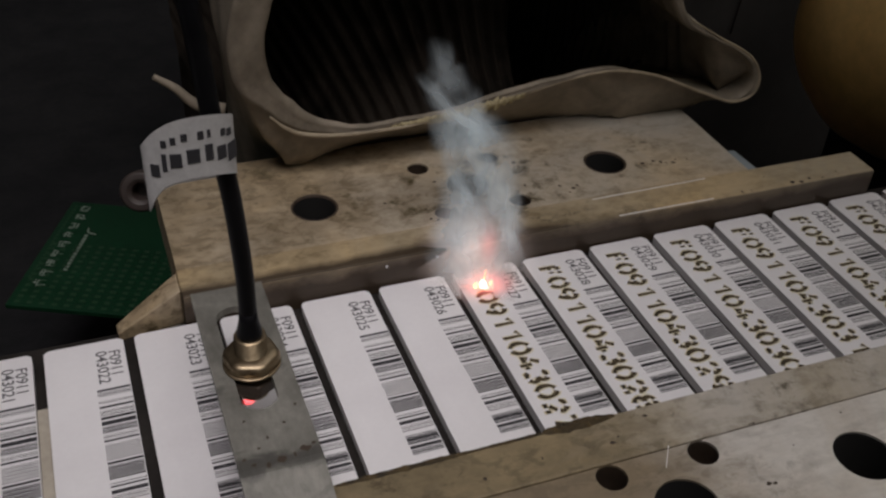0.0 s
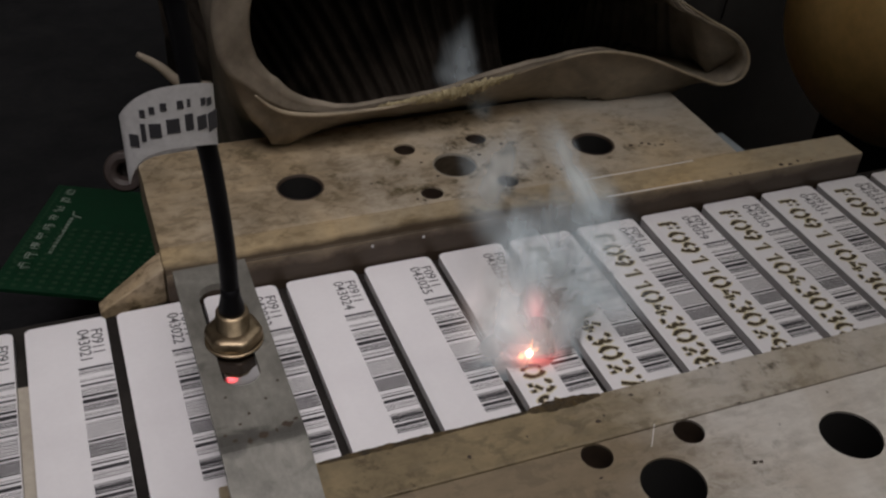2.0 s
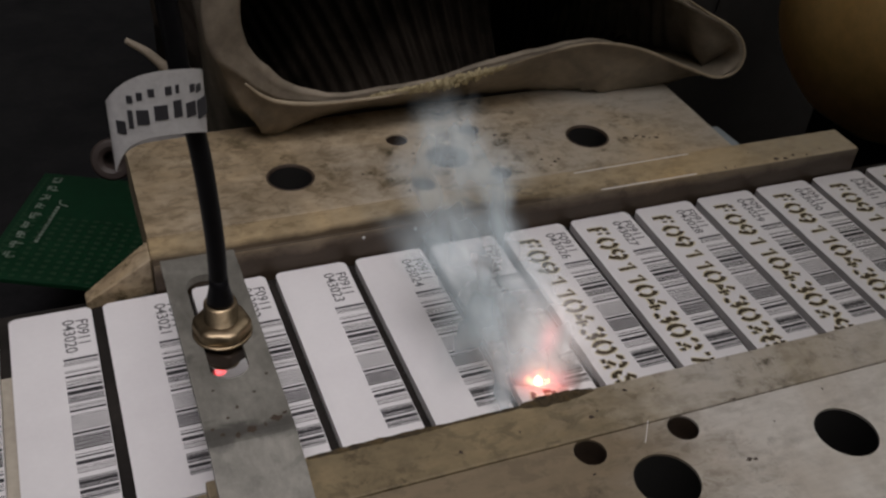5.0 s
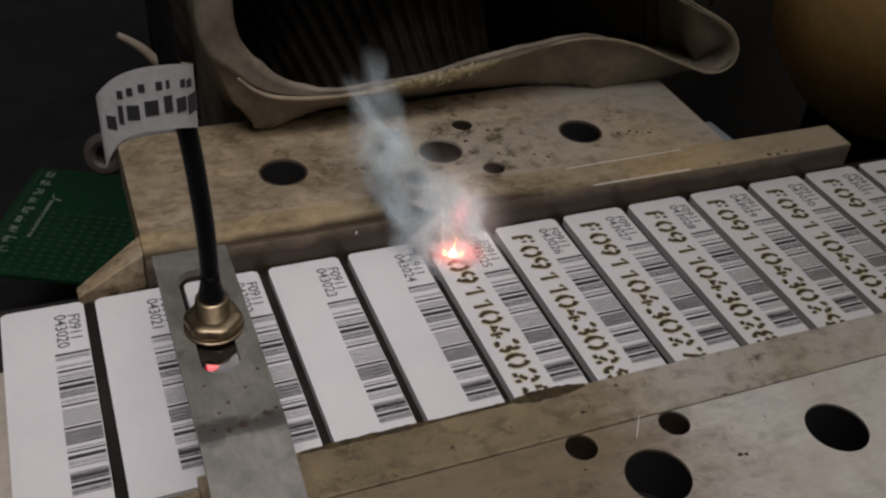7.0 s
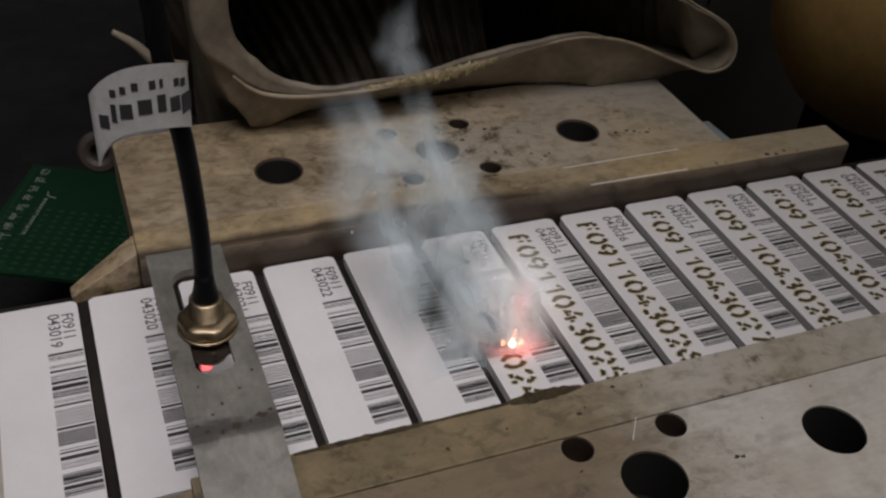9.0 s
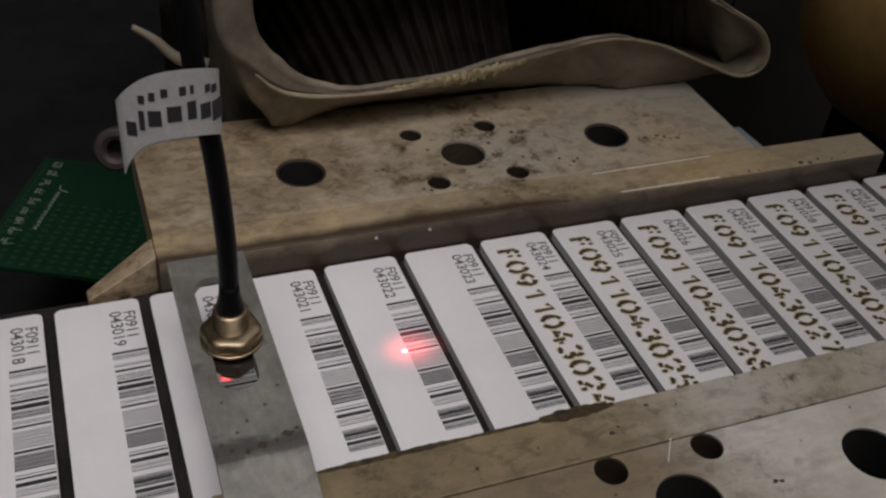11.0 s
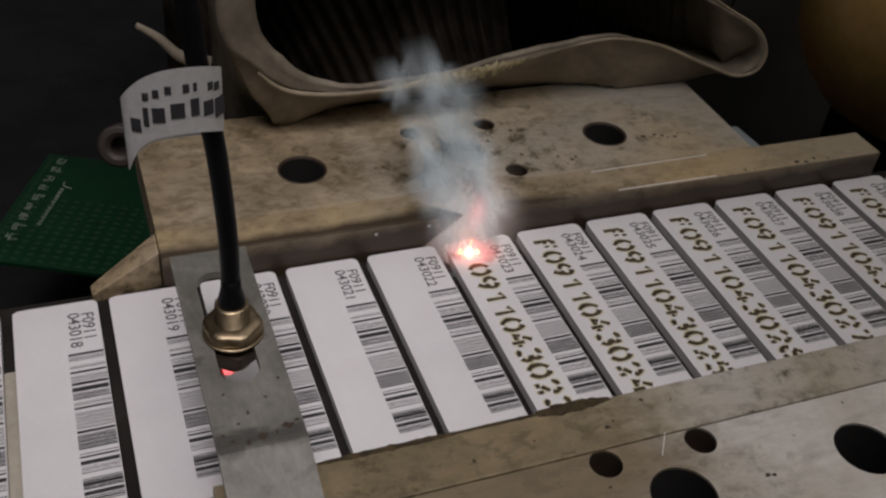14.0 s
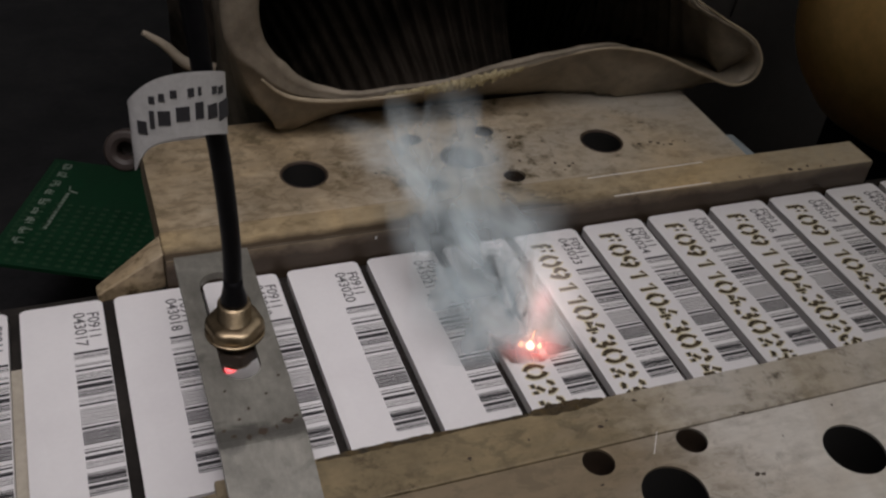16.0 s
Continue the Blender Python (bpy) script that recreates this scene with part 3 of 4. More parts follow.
bm.faces.new(sides[0])
bm.faces.new(sides[1][::-1])
for k in range(len(loop)):
    bm.faces.new((sides[0][k], sides[0][(k + 1) % len(loop)], sides[1][(k + 1) % len(loop)], sides[1][k]))
part("upright", bm, BRACKET, bracket, "stained sloping end of the strip")
# a black disc stands in for the shade in the bolt hole
hole = cylinder(0, 0, -0.1, 0.12, 2.3, 24)
bmesh.ops.rotate(hole, verts=hole.verts, cent=(0, 0, 0), matrix=Euler((radians(18.5), 0, 0)).to_matrix())
part("bolt_hole_disc", moved(hole, -14.2, -75.2, 16.6), DEEP, bracket, "black disc for a bolt hole in the sloping end")
part("foot", box(-22.2, -8.5, -105, -79.4, FRONT_Z, 6.0), BRACKET, bracket, bevel=0.25)

for k, (fx, fy, fr) in enumerate(((-19.6, -60.2, 0.5), (-17.4, -61.0, 0.7), (-15.2, -60.4, 0.9), (-12.9, -60.0, 0.6), (-11.0, -59.2, 0.8), (-9.4, -58.4, 0.4), (-20.9, -58.7, 0.35), (-16.3, -55.1, 0.45),
                                 (-13.0, -52.6, 0.3), (-19.3, -50.5, 0.3), (-10.2, -49.1, 0.35), (-18.2, -57.0, 0.4))):
    speck(fx, fy, 21.0, fr, 120 + k, bracket, "dark rust fleck at the bend")

SX, SY = -15.0, -37.0


sensor = root("fibre_sensor", "brass threaded sensor head with a nut in the bracket slot", "sensor")
thread = [(2.3, 14), (2.8, 14.4)]
for k in range(26):
    thread += [(2.85, 14.6 + 0.5 * k), (2.6, 14.85 + 0.5 * k)]
thread += [(2.8, 27.6), (2.5, 27.8)]
part("barrel", moved(lathe(thread, 36), SX, SY), BRASS, sensor, "threaded brass barrel")
part("washer", moved(lathe([(4.9, 21.05), (5.1, 21.15), (5.1, 21.5), (4.9, 21.6)]), SX, SY), BRASS, sensor)
bm = lathe([(4.5, 21.6), (4.75, 21.75), (4.85, 22.2), (4.85, 23.2), (4.65, 23.6), (4.2, 23.9), (2.9, 23.95)], 72)
for v in bm.verts:  # six worn flats
    turn = (math.atan2(v.co.y, v.co.x) + 0.3) % (math.pi / 3) - math.pi / 6
    flat = min(1.03, 0.955 / math.cos(turn)) if v.co.length > 3 else 1
    v.co.x, v.co.y = v.co.x * flat, v.co.y * flat
part("nut", moved(bm, SX, SY), BRASS, sensor, "worn hexagonal brass nut", smooth=True)
part("lock_nut", cylinder(SX, SY, 16.6, 19.3, 5.0, 6), SOOT_SHADE, sensor, bevel=0.4)
# the sensor's spot is painted as a glowing disc
soft_sheet("light_spot", 1.5, 1.2, additive("sensor_painted_glow", (1.0, 0.05, 0.06), 2.2), sensor, "glowing disc for the sensor's red light on the label", at=(-14.6, -26.4, 1.05), power=1.2)

cable = root("sensor_cable", "black sensor cable rising from the brass head", "cable")
part("boot", moved(lathe([(1.9, 27.6), (2.25, 27.9), (2.2, 28.7), (1.9, 30.0), (1.65, 31.4), (1.6, 33.0)], 28), SX, SY), RUBBER, cable, "black rubber strain relief", smooth=True)
line = spline([(SX, SY, 29), (SX, SY, 32), (-15.1, -37, 42), (-16.1, -37, 57), (-17.7, -37, 69), (-18.6, -37, 79), (-20, -36.5, 92), (-24, -35, 120), (-30, -30, 170), (-60, 20, 260)], 8)
part("sheath", tube(line, 1.55, 24), RUBBER, cable, smooth=True)


TAG_DEPTH = 3.2


def tag_loop():
    """A paper flag folded round the cable in a teardrop loop."""
    bm = bmesh.new()
    n = 48
    rows = []
    for thick in (0, 0.18):
        low, high = [], []
        for i in range(n):
            a = 2 * math.pi * i / n
            c, s = math.cos(a), math.sin(a)
            x = -21.7 + (6.8 - thick) * c
            y = -37.6 + (TAG_DEPTH - thick) * s
            left = 0.5 - 0.5 * c
            low.append(bm.verts.new((x, y, 61.2 - 4.6 * left ** 8 - 0.72 * (y + 37.6))))
            high.append(bm.verts.new((x, y, 71.4 - 3.2 * left ** 5 - 0.72 * (y + 37.6))))
        rows.append((low, high))
    (l0, h0), (l1, h1) = rows
    for i in range(n):
        j = (i + 1) % n
        bm.faces.new((l0[i], l0[j], h0[j], h0[i]))
        bm.faces.new((l1[j], l1[i], h1[i], h1[j]))
        bm.faces.new((h0[i], h0[j], h1[j], h1[i]))
        bm.faces.new((l0[j], l0[i], l1[i], l1[j]))
    return bm


flag = root("cable_tag", "white paper flag folded round the black cable", "cable tag")
part("paper", tag_loop(), PAPER, flag, smooth=False)
for f, z, w, h in ((0.10, 66.7, 2.0, 3.0), (0.25, 66.3, 1.5, 2.3), (0.37, 66.4, 1.2, 2.7), (0.50, 65.9, 1.9, 2.3), (0.64, 65.4, 1.7, 2.3), (0.74, 65.3, 0.7, 2.9), (0.84, 64.2, 1.4, 2.1),
                   (0.14, 69.8, 0.9, 1.2), (0.22, 69.7, 0.8, 1.2), (0.36, 69.5, 0.5, 1.3), (0.43, 69.3, 0.9, 1.3), (0.56, 69.1, 0.9, 1.2), (0.65, 68.7, 0.8, 1.2), (0.73, 68.4, 0.8, 1.2)):
    a = -math.pi * (0.06 + 0.86 * f)
    x, y = -21.7 + 6.82 * math.cos(a), -37.6 + (TAG_DEPTH + 0.02) * math.sin(a)
    bm = box(-w / 2, w / 2, -0.06, 0.06, -h / 2, h / 2)
    bmesh.ops.rotate(bm, verts=bm.verts, cent=(0, 0, 0), matrix=Euler((0, 0, math.atan2(TAG_DEPTH * math.cos(a), -6.82 * math.sin(a)))).to_matrix())
    part("print_bar", moved(bm, x, y, z - 1.5 + 1.0 * f - 0.72 * (y + 37.6)), TAG_INK, flag)

# ---- the fume hose ----
MOUTH = [(-2, 36), (4, 28.5), (11, 22.8), (22, 20), (36, 19.6), (52, 20.6), (68, 23), (84, 26), (97, 27), (111, 23.8), (126, 17), (138, 12),
         (145.2, 13), (146.3, 19), (141, 26), (129, 33), (118, 40), (108, 60), (88, 90), (45, 98), (8, 70), (-2, 52)]


def hose():
    """A squashed corrugated hose: the mouth's outline turns into a round pipe further back."""
    n = 160
    closed = [Vector((x, z, 0)) for x, z in MOUTH]
    m = len(closed)
    ring = []
    for i in range(n):
        f = i * m / n
        k, t = int(f), f - int(f)
        a, b, c, d = closed[k - 1], closed[k], closed[(k + 1) % m], closed[(k + 2) % m]
        ring.append(0.5 * (2 * b + (c - a) * t + (2 * a - 5 * b + 4 * c - d) * t * t + (3 * b - a - 3 * c + d) * t ** 3))
    centre = Vector((70, 36, 0))

    def section(depth, inset, wave, outside=False, roll=0.0):
        w = min(1, max(0, (depth - 8) / 90)) ** 1.2
        out = []
        for p in ring:
            v = p - centre
            q = v.normalized()
            wide = 5.9 * min(1, max(0, (34 - p.x) / 34)) * roll  # the lip is rolled in at this end
            flat = p - q * (inset + wave + wide)
            angle = math.atan2(v.y, v.x)
            r = 58 - inset - wave
            circle = Vector((70 + r * math.cos(angle), 34 + r * math.sin(angle), 0))
            s = flat.lerp(circle, w)
            z = s.y
            if v.y < 0 and depth > 1:
                floor_z = 8.5 - 1.6 * max(0, depth - 14) + 1.7 * max(0, 10.5 - s.x) + 1.2 * max(0, 1 - abs(s.x - 9) / 7) + 0.5 * max(0, s.x - 130)
                run = 3.4 + 9.4 * min(1, max(0, (s.x - 8) / 22)) * (1 - 0.7 * min(1, max(0, (s.x - 85) / 20)))
                drop = min(1, (depth + 0.4) / run) if outside else min(1, (depth - 1) / (run + 1.5))
                z += min(0, floor_z + (0 if outside else 2.2) - z) * drop * (1 if outside else min(1, max(0.15, (134 - s.x) / 26))) * min(1, max(0, -v.y - 2) / 6)
            dent = 0.5 * noise.noise((s.x * 0.09, depth * 0.06, z * 0.09)) + 0.14 * noise.noise((s.x * 0.35, depth * 0.2, z * 0.35))
            out.append((s.x + dent, 38 + depth + dent, max(z + dent, (8.3 if outside else 9.5) - 1.6 * max(0, depth - 14))))
        return out

    def rib(d):
        return 1.6 * math.sin(d * 1.15) * min(1, max(0, (d - 14) / 16))

    inner = [section(d, 2.9, rib(d), roll=1) for d in np.arange(190, 1.5, -1.2)]
    rim = [section(0.9, 2.7, 0, roll=1), section(0.1, 2.2, 0, roll=0.95), section(-0.2, 1.6, 0, roll=0.7), section(0.2, 1.4, 0, roll=0.4), section(-0.6, 1.2, 0, roll=0.1), section(-0.1, 0.2, 0), section(0.9, -0.2, 0), section(1.8, 0.1, 0, True), section(3.5, 0.2, 0, True)]
    outer = [section(d, 0.0, rib(d), True) for d in np.arange(6, 190, 1.4)]
    def skin(sections):
        bm = bmesh.new()
        rings = [[bm.verts.new(p) for p in s] for s in sections]
        for a, b in zip(rings, rings[1:]):
            for i in range(n):
                bm.faces.new((a[i], a[(i + 1) % n], b[(i + 1) % n], b[i]))
        return bm

    deep = skin(inner[:-5])
    deep.verts.ensure_lookup_table()
    deep.faces.new(deep.verts[:n])  # the hose turns away at its far end
    return skin(inner[-6:] + rim + outer), deep


def hose_back():
    """The far bend of the hose: a ribbed wall that closes the view into it."""
    bm = bmesh.new()
    grid = []
    for i in range(241):
        x = -2 + 0.387 * i
        row = []
        for j in range(61):
            z = -34 + 1.8 * j
            f = x + 0.4 * max(0, (95 - x) / 60) * (z + 10)
            y = 84 - 0.02 * max(0, 26 - max(z, -8)) ** 2 + 0.035 * max(0, 60 - x) ** 1.9 + 0.05 * max(0, x - 78) ** 2 + 1.9 * min(1, max(0, (z + 18) / 18)) * math.sin(2 * math.pi * f / 3.9)
            row.append(bm.verts.new((x, y, z)))
        grid.append(row)
    for a, b in zip(grid, grid[1:]):
        for j in range(60):
            bm.faces.new((a[j], b[j], b[j + 1], a[j + 1]))
    return bm


duct = root("fume_hose", "dusty corrugated extraction hose with a squashed mouth", "hose")
shell, lining = hose()
part("hose_body", shell, HOSE, duct, smooth=True)
inside = part("hose_lining", lining, LINING, duct, "sooty inside of the hose, its shade put into the colour", smooth=True)
inside.data.materials.append(LINING_LIT)
for p in inside.data.polygons:  # a lighter dusty copy of the lining where light reaches the fold, at the end away from the fumes
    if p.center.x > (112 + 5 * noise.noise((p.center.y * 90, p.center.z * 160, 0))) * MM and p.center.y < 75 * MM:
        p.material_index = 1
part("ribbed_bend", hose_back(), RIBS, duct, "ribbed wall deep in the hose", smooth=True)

# ---- things behind ----
crumbs = bmesh.new()
rng = random.Random(4)
for k in range(900):
    x = 36 + 36 * rng.random()
    z = float(np.interp(x, [p[0] for p in MOUTH[3:9]], [p[1] for p in MOUTH[3:9]]))
    thick = max(0.15, 1 - abs(x - 57) / 21) * (0.65 + 0.7 * abs(noise.noise((x * 0.35, 3.1, 0))))
    r = rng.uniform(0.3, 0.95) * (0.5 + 0.5 * thick)
    drop = rng.random() ** 1.4
    bmesh.ops.create_icosphere(crumbs, subdivisions=1, radius=r, matrix=Matrix.LocRotScale((x, 37.6 - 0.7 * thick * rng.random() + 0.8 * drop, z + 0.9 * thick - 3.6 * thick * drop),
                               Euler((rng.uniform(-0.4, 0.4), rng.uniform(-0.5, 0.5), rng.random() * 6)), (0.8, rng.uniform(0.6, 1.1), rng.uniform(0.8, 2.2))))
crust = part("fume_crust", crumbs, CRUST, duct, "crumbly yellow residue on the hose lip")
crust["kind"] = "stuff"

# paler beads paint the highlight along the lip's top edge
edge = spline([(5.5, 37.6, 27.0), (9, 37.5, 23.6), (13.5, 37.4, 21.2), (22, 37.4, 19.6), (36, 37.4, 19.2), (46, 37.6, 19.7)], 8)
part("lip_bead", tube(edge, [0.3 + 0.3 * math.sin(math.pi * k / (len(edge) - 1)) for k in range(len(edge))], 10), LIP_HIGHLIGHT, duct, "bead on the hose lip, painted paler for its highlight", smooth=True)
edge = spline([(72, 37.8, 23.6), (84, 37.7, 26.2), (97, 37.6, 27.2), (111, 37.6, 24.0), (126, 37.6, 17.2), (138, 37.7, 12.2), (145, 37.8, 13.4), (146, 37.9, 19), (141, 38, 26), (129, 38, 33), (119, 38, 39)], 6)
part("lip_bead", tube(edge, [0.3 + 0.2 * math.sin(math.pi * k / (len(edge) - 1)) for k in range(len(edge))], 10), LIP_HIGHLIGHT, duct, "bead on the hose lip, painted paler for its highlight", smooth=True)
part("strap_end", tube(spline([(-18.5, 52, 33.5), (-14, 52, 30), (-9.5, 51, 25.5), (-3, 49, 24)], 6), [0.7 + 0.06 * k for k in range(19)], 10), HOSE, duct, "loose beige strap end of the hose", smooth=True)
drum = root("amber_drum", "dull amber enamelled drum behind the feeder", "drum")
start, way = Vector((234, 60, 13)), Vector((33, -193, 100)).normalized()
bm = lathe([(2, -45), (16, -42), (29, -34.5), (38, -24), (43.5, -11), (45, 0), (45, 150), (38, 158), (5, 160)], 72)
bmesh.ops.rotate(bm, verts=bm.verts, cent=(0, 0, 0), matrix=way.to_track_quat("Z", "Y").to_matrix())
bmesh.ops.translate(bm, verts=bm.verts, vec=start)
part("shell", bm, GOLD, drum, smooth=True)
part("stand", box(222, 262, 40, 80, -115, -20), BLACK, drum)

pcb = root("circuit_board", "green prototype circuit board with rows of pads", "circuit board", at=(-44, 148.5, -60))
pcb.rotation_euler = (0, 0, radians(-25))
part("board", box(0, 95, -57, 0, -1.6, 0), BOARD, pcb, bevel=0.2)
for j in range(12):
    pads = bmesh.new()
    for i in range(23):
        px, py = 3 + 3.9 * i, -55 + 2.75 * j
        box(px - 0.85, px + 0.85, py - 0.6, py + 0.6, 0, 0.05, pads)
    part("pad_strip", pads, PAD, pcb)["kind"] = "stuff"
rng = random.Random(11)
for k in range(9):  # large unreadable printed signs
    bm, y = bmesh.new(), -2.0 - 5.2 * k
    for d in rng.sample((0.2, 0.9, 1.6, 2.3, 3.0), 4):
        left = rng.choice((4.1, 4.5, 5.4))
        box(left, left + rng.uniform(1.3, 3.0), y - d - 0.36, y - d, 0, 0.05, bm)
    for c in rng.sample((4.4, 5.4, 6.6), 2):
        box(c, c + 0.45, y - rng.uniform(2.2, 3.3), y - rng.uniform(0.1, 0.6), 0.05, 0.06, bm)
    part("print_bar", bm, SILK, pcb)
for k in range(22):
    part("faint_print_bar", box(1.6, 2.5, -3.4 - 1.9 * k, -2.2 - 1.9 * k, 0, 0.05), PAD, pcb)
for k in range(12):
    part("small_print_bar", box(11.0, 12.2, -19.6 - 1.7 * k, -18.4 - 1.7 * k, 0, 0.05), SILK, pcb)
bm = tube(spline([(11, -15, 0.05), (11.6, -17, 0.05), (14.5, -18, 0.05)], 4), 0.3, 6)
part("printed_mark", bm, SILK, pcb)
part("stand_off", box(40, 60, -40, -20, -55, -1.6), BLACK, pcb)

panel = root("machine_panel", "dark grey sheet-metal panel behind the feeder", "panel")
part("sheet", box(150, 330, 150, 156, -115, 330), GREY_DARK, panel, bevel=1)
part("edge_wire", tube([Vector((222.5, 148.5, -26)), Vector((224.5, 148.5, 0)), Vector((226, 148.5, 200))], 0.35, 8), GREY, panel, "thin grey wire down the panel", smooth=True)
plug = root("cable_plug", "grey plastic plug behind the guide plate", "plug")
bm = lathe([(2.6, -4), (4.9, -3.6), (5.3, 3.0), (4.9, 3.9), (3.4, 4.0), (2.2, 3.2), (1.7, -2)], 28)
bmesh.ops.rotate(bm, verts=bm.verts, cent=(0, 0, 0), matrix=Euler((radians(62), radians(-25), 0)).to_matrix())
part("housing", moved(bm, -24.5, 58, -1), GREY, plug, bevel=0.3)
part("lead", tube(spline([(-23, 62, -2), (-18, 72, -10), (-10, 78, -60), (-10, 80, -114)], 6), 1.2, 10), RUBBER, plug, smooth=True)

# ---- labels on the feeder ----
PITCH, WIDE, LONG, THICK = 18.0, 15.75, 54.0, 0.9
STARTS = (-3.28, 0.23, 3.73, 7.24, 10.63, 14.12)
MOVE = 0.78
FIGURE_TOP, FIGURE_STEP = 4.2, 4.5


def advance(t):
    """Pitches that the row has moved since the clip's start."""
    return sum(min(1, max(0, (t - s) / MOVE)) for s in STARTS[1:])


def label_left(number, t):
    return 2.5 + PITCH * (2 + number - 27 + advance(t))


FONT_MESHES = {}


def lettering(text, size):
    """A flat mesh of text in the built-in font, with its origin at the middle of its left side."""
    if (text, size) not in FONT_MESHES:
        cu = bpy.data.curves.new("text", "FONT")
        cu.body, cu.size, cu.align_y = text, size * MM, "CENTER"
        cu.resolution_u, cu.offset = 3, 0.000035
        ob = new("text", cu)
        me = bpy.data.meshes.new_from_object(ob.evaluated_get(bpy.context.evaluated_depsgraph_get()))
        bpy.data.objects.remove(ob)
        FONT_MESHES[text, size] = me
    return FONT_MESHES[text, size]


def print_text(text, size, x, y, z, material, parent, squeeze=1.0):
    """Text that runs towards -y, with its head towards +x."""
    me = lettering(text, size)
    if not me.materials:
        me.materials.append(material)
    ob = new("serial_print", me)
    ob.parent = parent
    ob.matrix_local = pose(x * MM, y * MM, z * MM, 0, 0, -90) @ Matrix.Diagonal((squeeze, 1, 1, 1))
    return ob


def arc(cx, cy, rx, ry, a0, a1, n=7):
    return [(cx + rx * math.cos(radians(a0 + (a1 - a0) * i / n)), cy + ry * math.sin(radians(a0 + (a1 - a0) * i / n))) for i in range(n + 1)]


def strokes(char):
    """The strokes of a stencil figure, 1 high and about 0.66 wide."""
    r = 0.31
    return {
        "F": [[(0.08, 0), (0.08, 0.95)], [(0.1, 0.95), (0.34, 0.95)], [(0.44, 0.95), (0.6, 0.95)], [(0.16, 0.52), (0.28, 0.52)], [(0.4, 0.52), (0.52, 0.52)]],
        "0": [arc(0.33, 0.5, r, 0.48, 105, 255), arc(0.33, 0.5, r, 0.48, 75, -75)],
        "9": [arc(0.33, 0.68, r, 0.29, 100, 262), arc(0.33, 0.68, r, 0.29, 80, -82), [(0.63, 0.6), (0.5, 0.22), (0.36, 0.02)]],
        "1": [[(0.16, 0.74), (0.47, 0.98), (0.47, 0)]],
        "4": [[(0.42, 1.0), (0.20, 0.62)], [(0.15, 0.53), (0.02, 0.3), (0.34, 0.3)], [(0.58, 0.3), (0.72, 0.3)], [(0.47, 0.6), (0.47, 0)]],
        "3": [arc(0.3, 0.73, 0.27, 0.24, 150, 80), arc(0.3, 0.73, 0.27, 0.24, 55, -80), arc(0.3, 0.26, 0.3, 0.25, 80, -60), arc(0.3, 0.26, 0.3, 0.25, -85, -155)],
        "2": [arc(0.32, 0.7, 0.28, 0.27, 170, 95), arc(0.32, 0.7, 0.28, 0.27, 70, -30), [(0.5, 0.46), (0.24, 0.18)], [(0.06, 0.02), (0.3, 0.02)], [(0.42, 0.02), (0.6, 0.02)]],
        "5": [[(0.14, 0.98), (0.3, 0.98)], [(0.42, 0.98), (0.58, 0.98)], [(0.13, 0.92), (0.1, 0.56)], arc(0.3, 0.32, 0.29, 0.3, 100, -60), arc(0.3, 0.32, 0.29, 0.3, -85, -150)],
        "6": [[(0.46, 0.98), (0.2, 0.66)], arc(0.33, 0.3, r, 0.29, 140, 262), arc(0.33, 0.3, r, 0.29, 100, -80)],
        "7": [[(0.04, 0.97), (0.26, 0.97)], [(0.38, 0.97), (0.62, 0.97), (0.24, 0)]],
        "8": [arc(0.33, 0.74, 0.25, 0.23, 100, 260), arc(0.33, 0.74, 0.25, 0.23, 80, -80), arc(0.33, 0.26, 0.3, 0.26, 105, 255), arc(0.33, 0.26, 0.3, 0.26, 75, -75)],
    }[char]


CHAR_MESHES = {}


def char_mesh(char, width, name, material, lift):
    """Flat strokes of one cut figure: it runs towards -y, with its head towards +x."""
    key = (char, name)
    if key in CHAR_MESHES:
        return CHAR_MESHES[key]
    size = 4.5
    bm = bmesh.new()
    for s, line in enumerate(strokes(char)):
        pts = [Vector((y * size, -x * size * 1.16, 0)) for x, y in line]
        left, right = [], []
        for i, p in enumerate(pts):
            way = (pts[min(i + 1, len(pts) - 1)] - pts[max(i - 1, 0)]).normalized()
            side = Vector((-way.y, way.x, 0)) * width / 2 * (1 + 0.18 * math.sin(5.1 * i + 2 * s))
            z = lift + 0.004 * s
            left.append(bm.verts.new((*(p + side).xy, z)))
            right.append(bm.verts.new((*(p - side).xy, z)))
        for i in range(len(pts) - 1):
            bm.faces.new((left[i], right[i], right[i + 1], left[i + 1]))
    bmesh.ops.scale(bm, vec=(MM, MM, MM), verts=bm.verts)
    me = bpy.data.meshes.new(name)
    bm.to_mesh(me)
    bm.free()
    me.materials.append(material)
    CHAR_MESHES[key] = me
    return me


# how far down the label each strong bar stands, and its thickness
BAR_ROWS = [(14.8, 0.5), (19.5, 0.46), (22.5, 0.6), (23.9, 0.98), (28.55, 0.42), (34.2, 0.5), (39.9, 0.3), (41.2, 0.76), (45.8, 0.66), (47.75, 0.72)]
# stretches of fine bars: from, to, and the share of ink
FINE_ROWS = [(15.3, 16.6, 0.42), (17.7, 18.5, 0.36), (20.3, 21.9, 0.36), (24.7, 26.6, 0.55), (26.9, 28.0, 0.3), (29.4, 33.5, 0.36), (34.8, 38.2, 0.7),
             (38.9, 39.5, 0.5), (41.9, 43.6, 0.34), (44.5, 45.4, 0.6), (46.2, 46.9, 0.62), (48.3, 49.7, 0.66)]


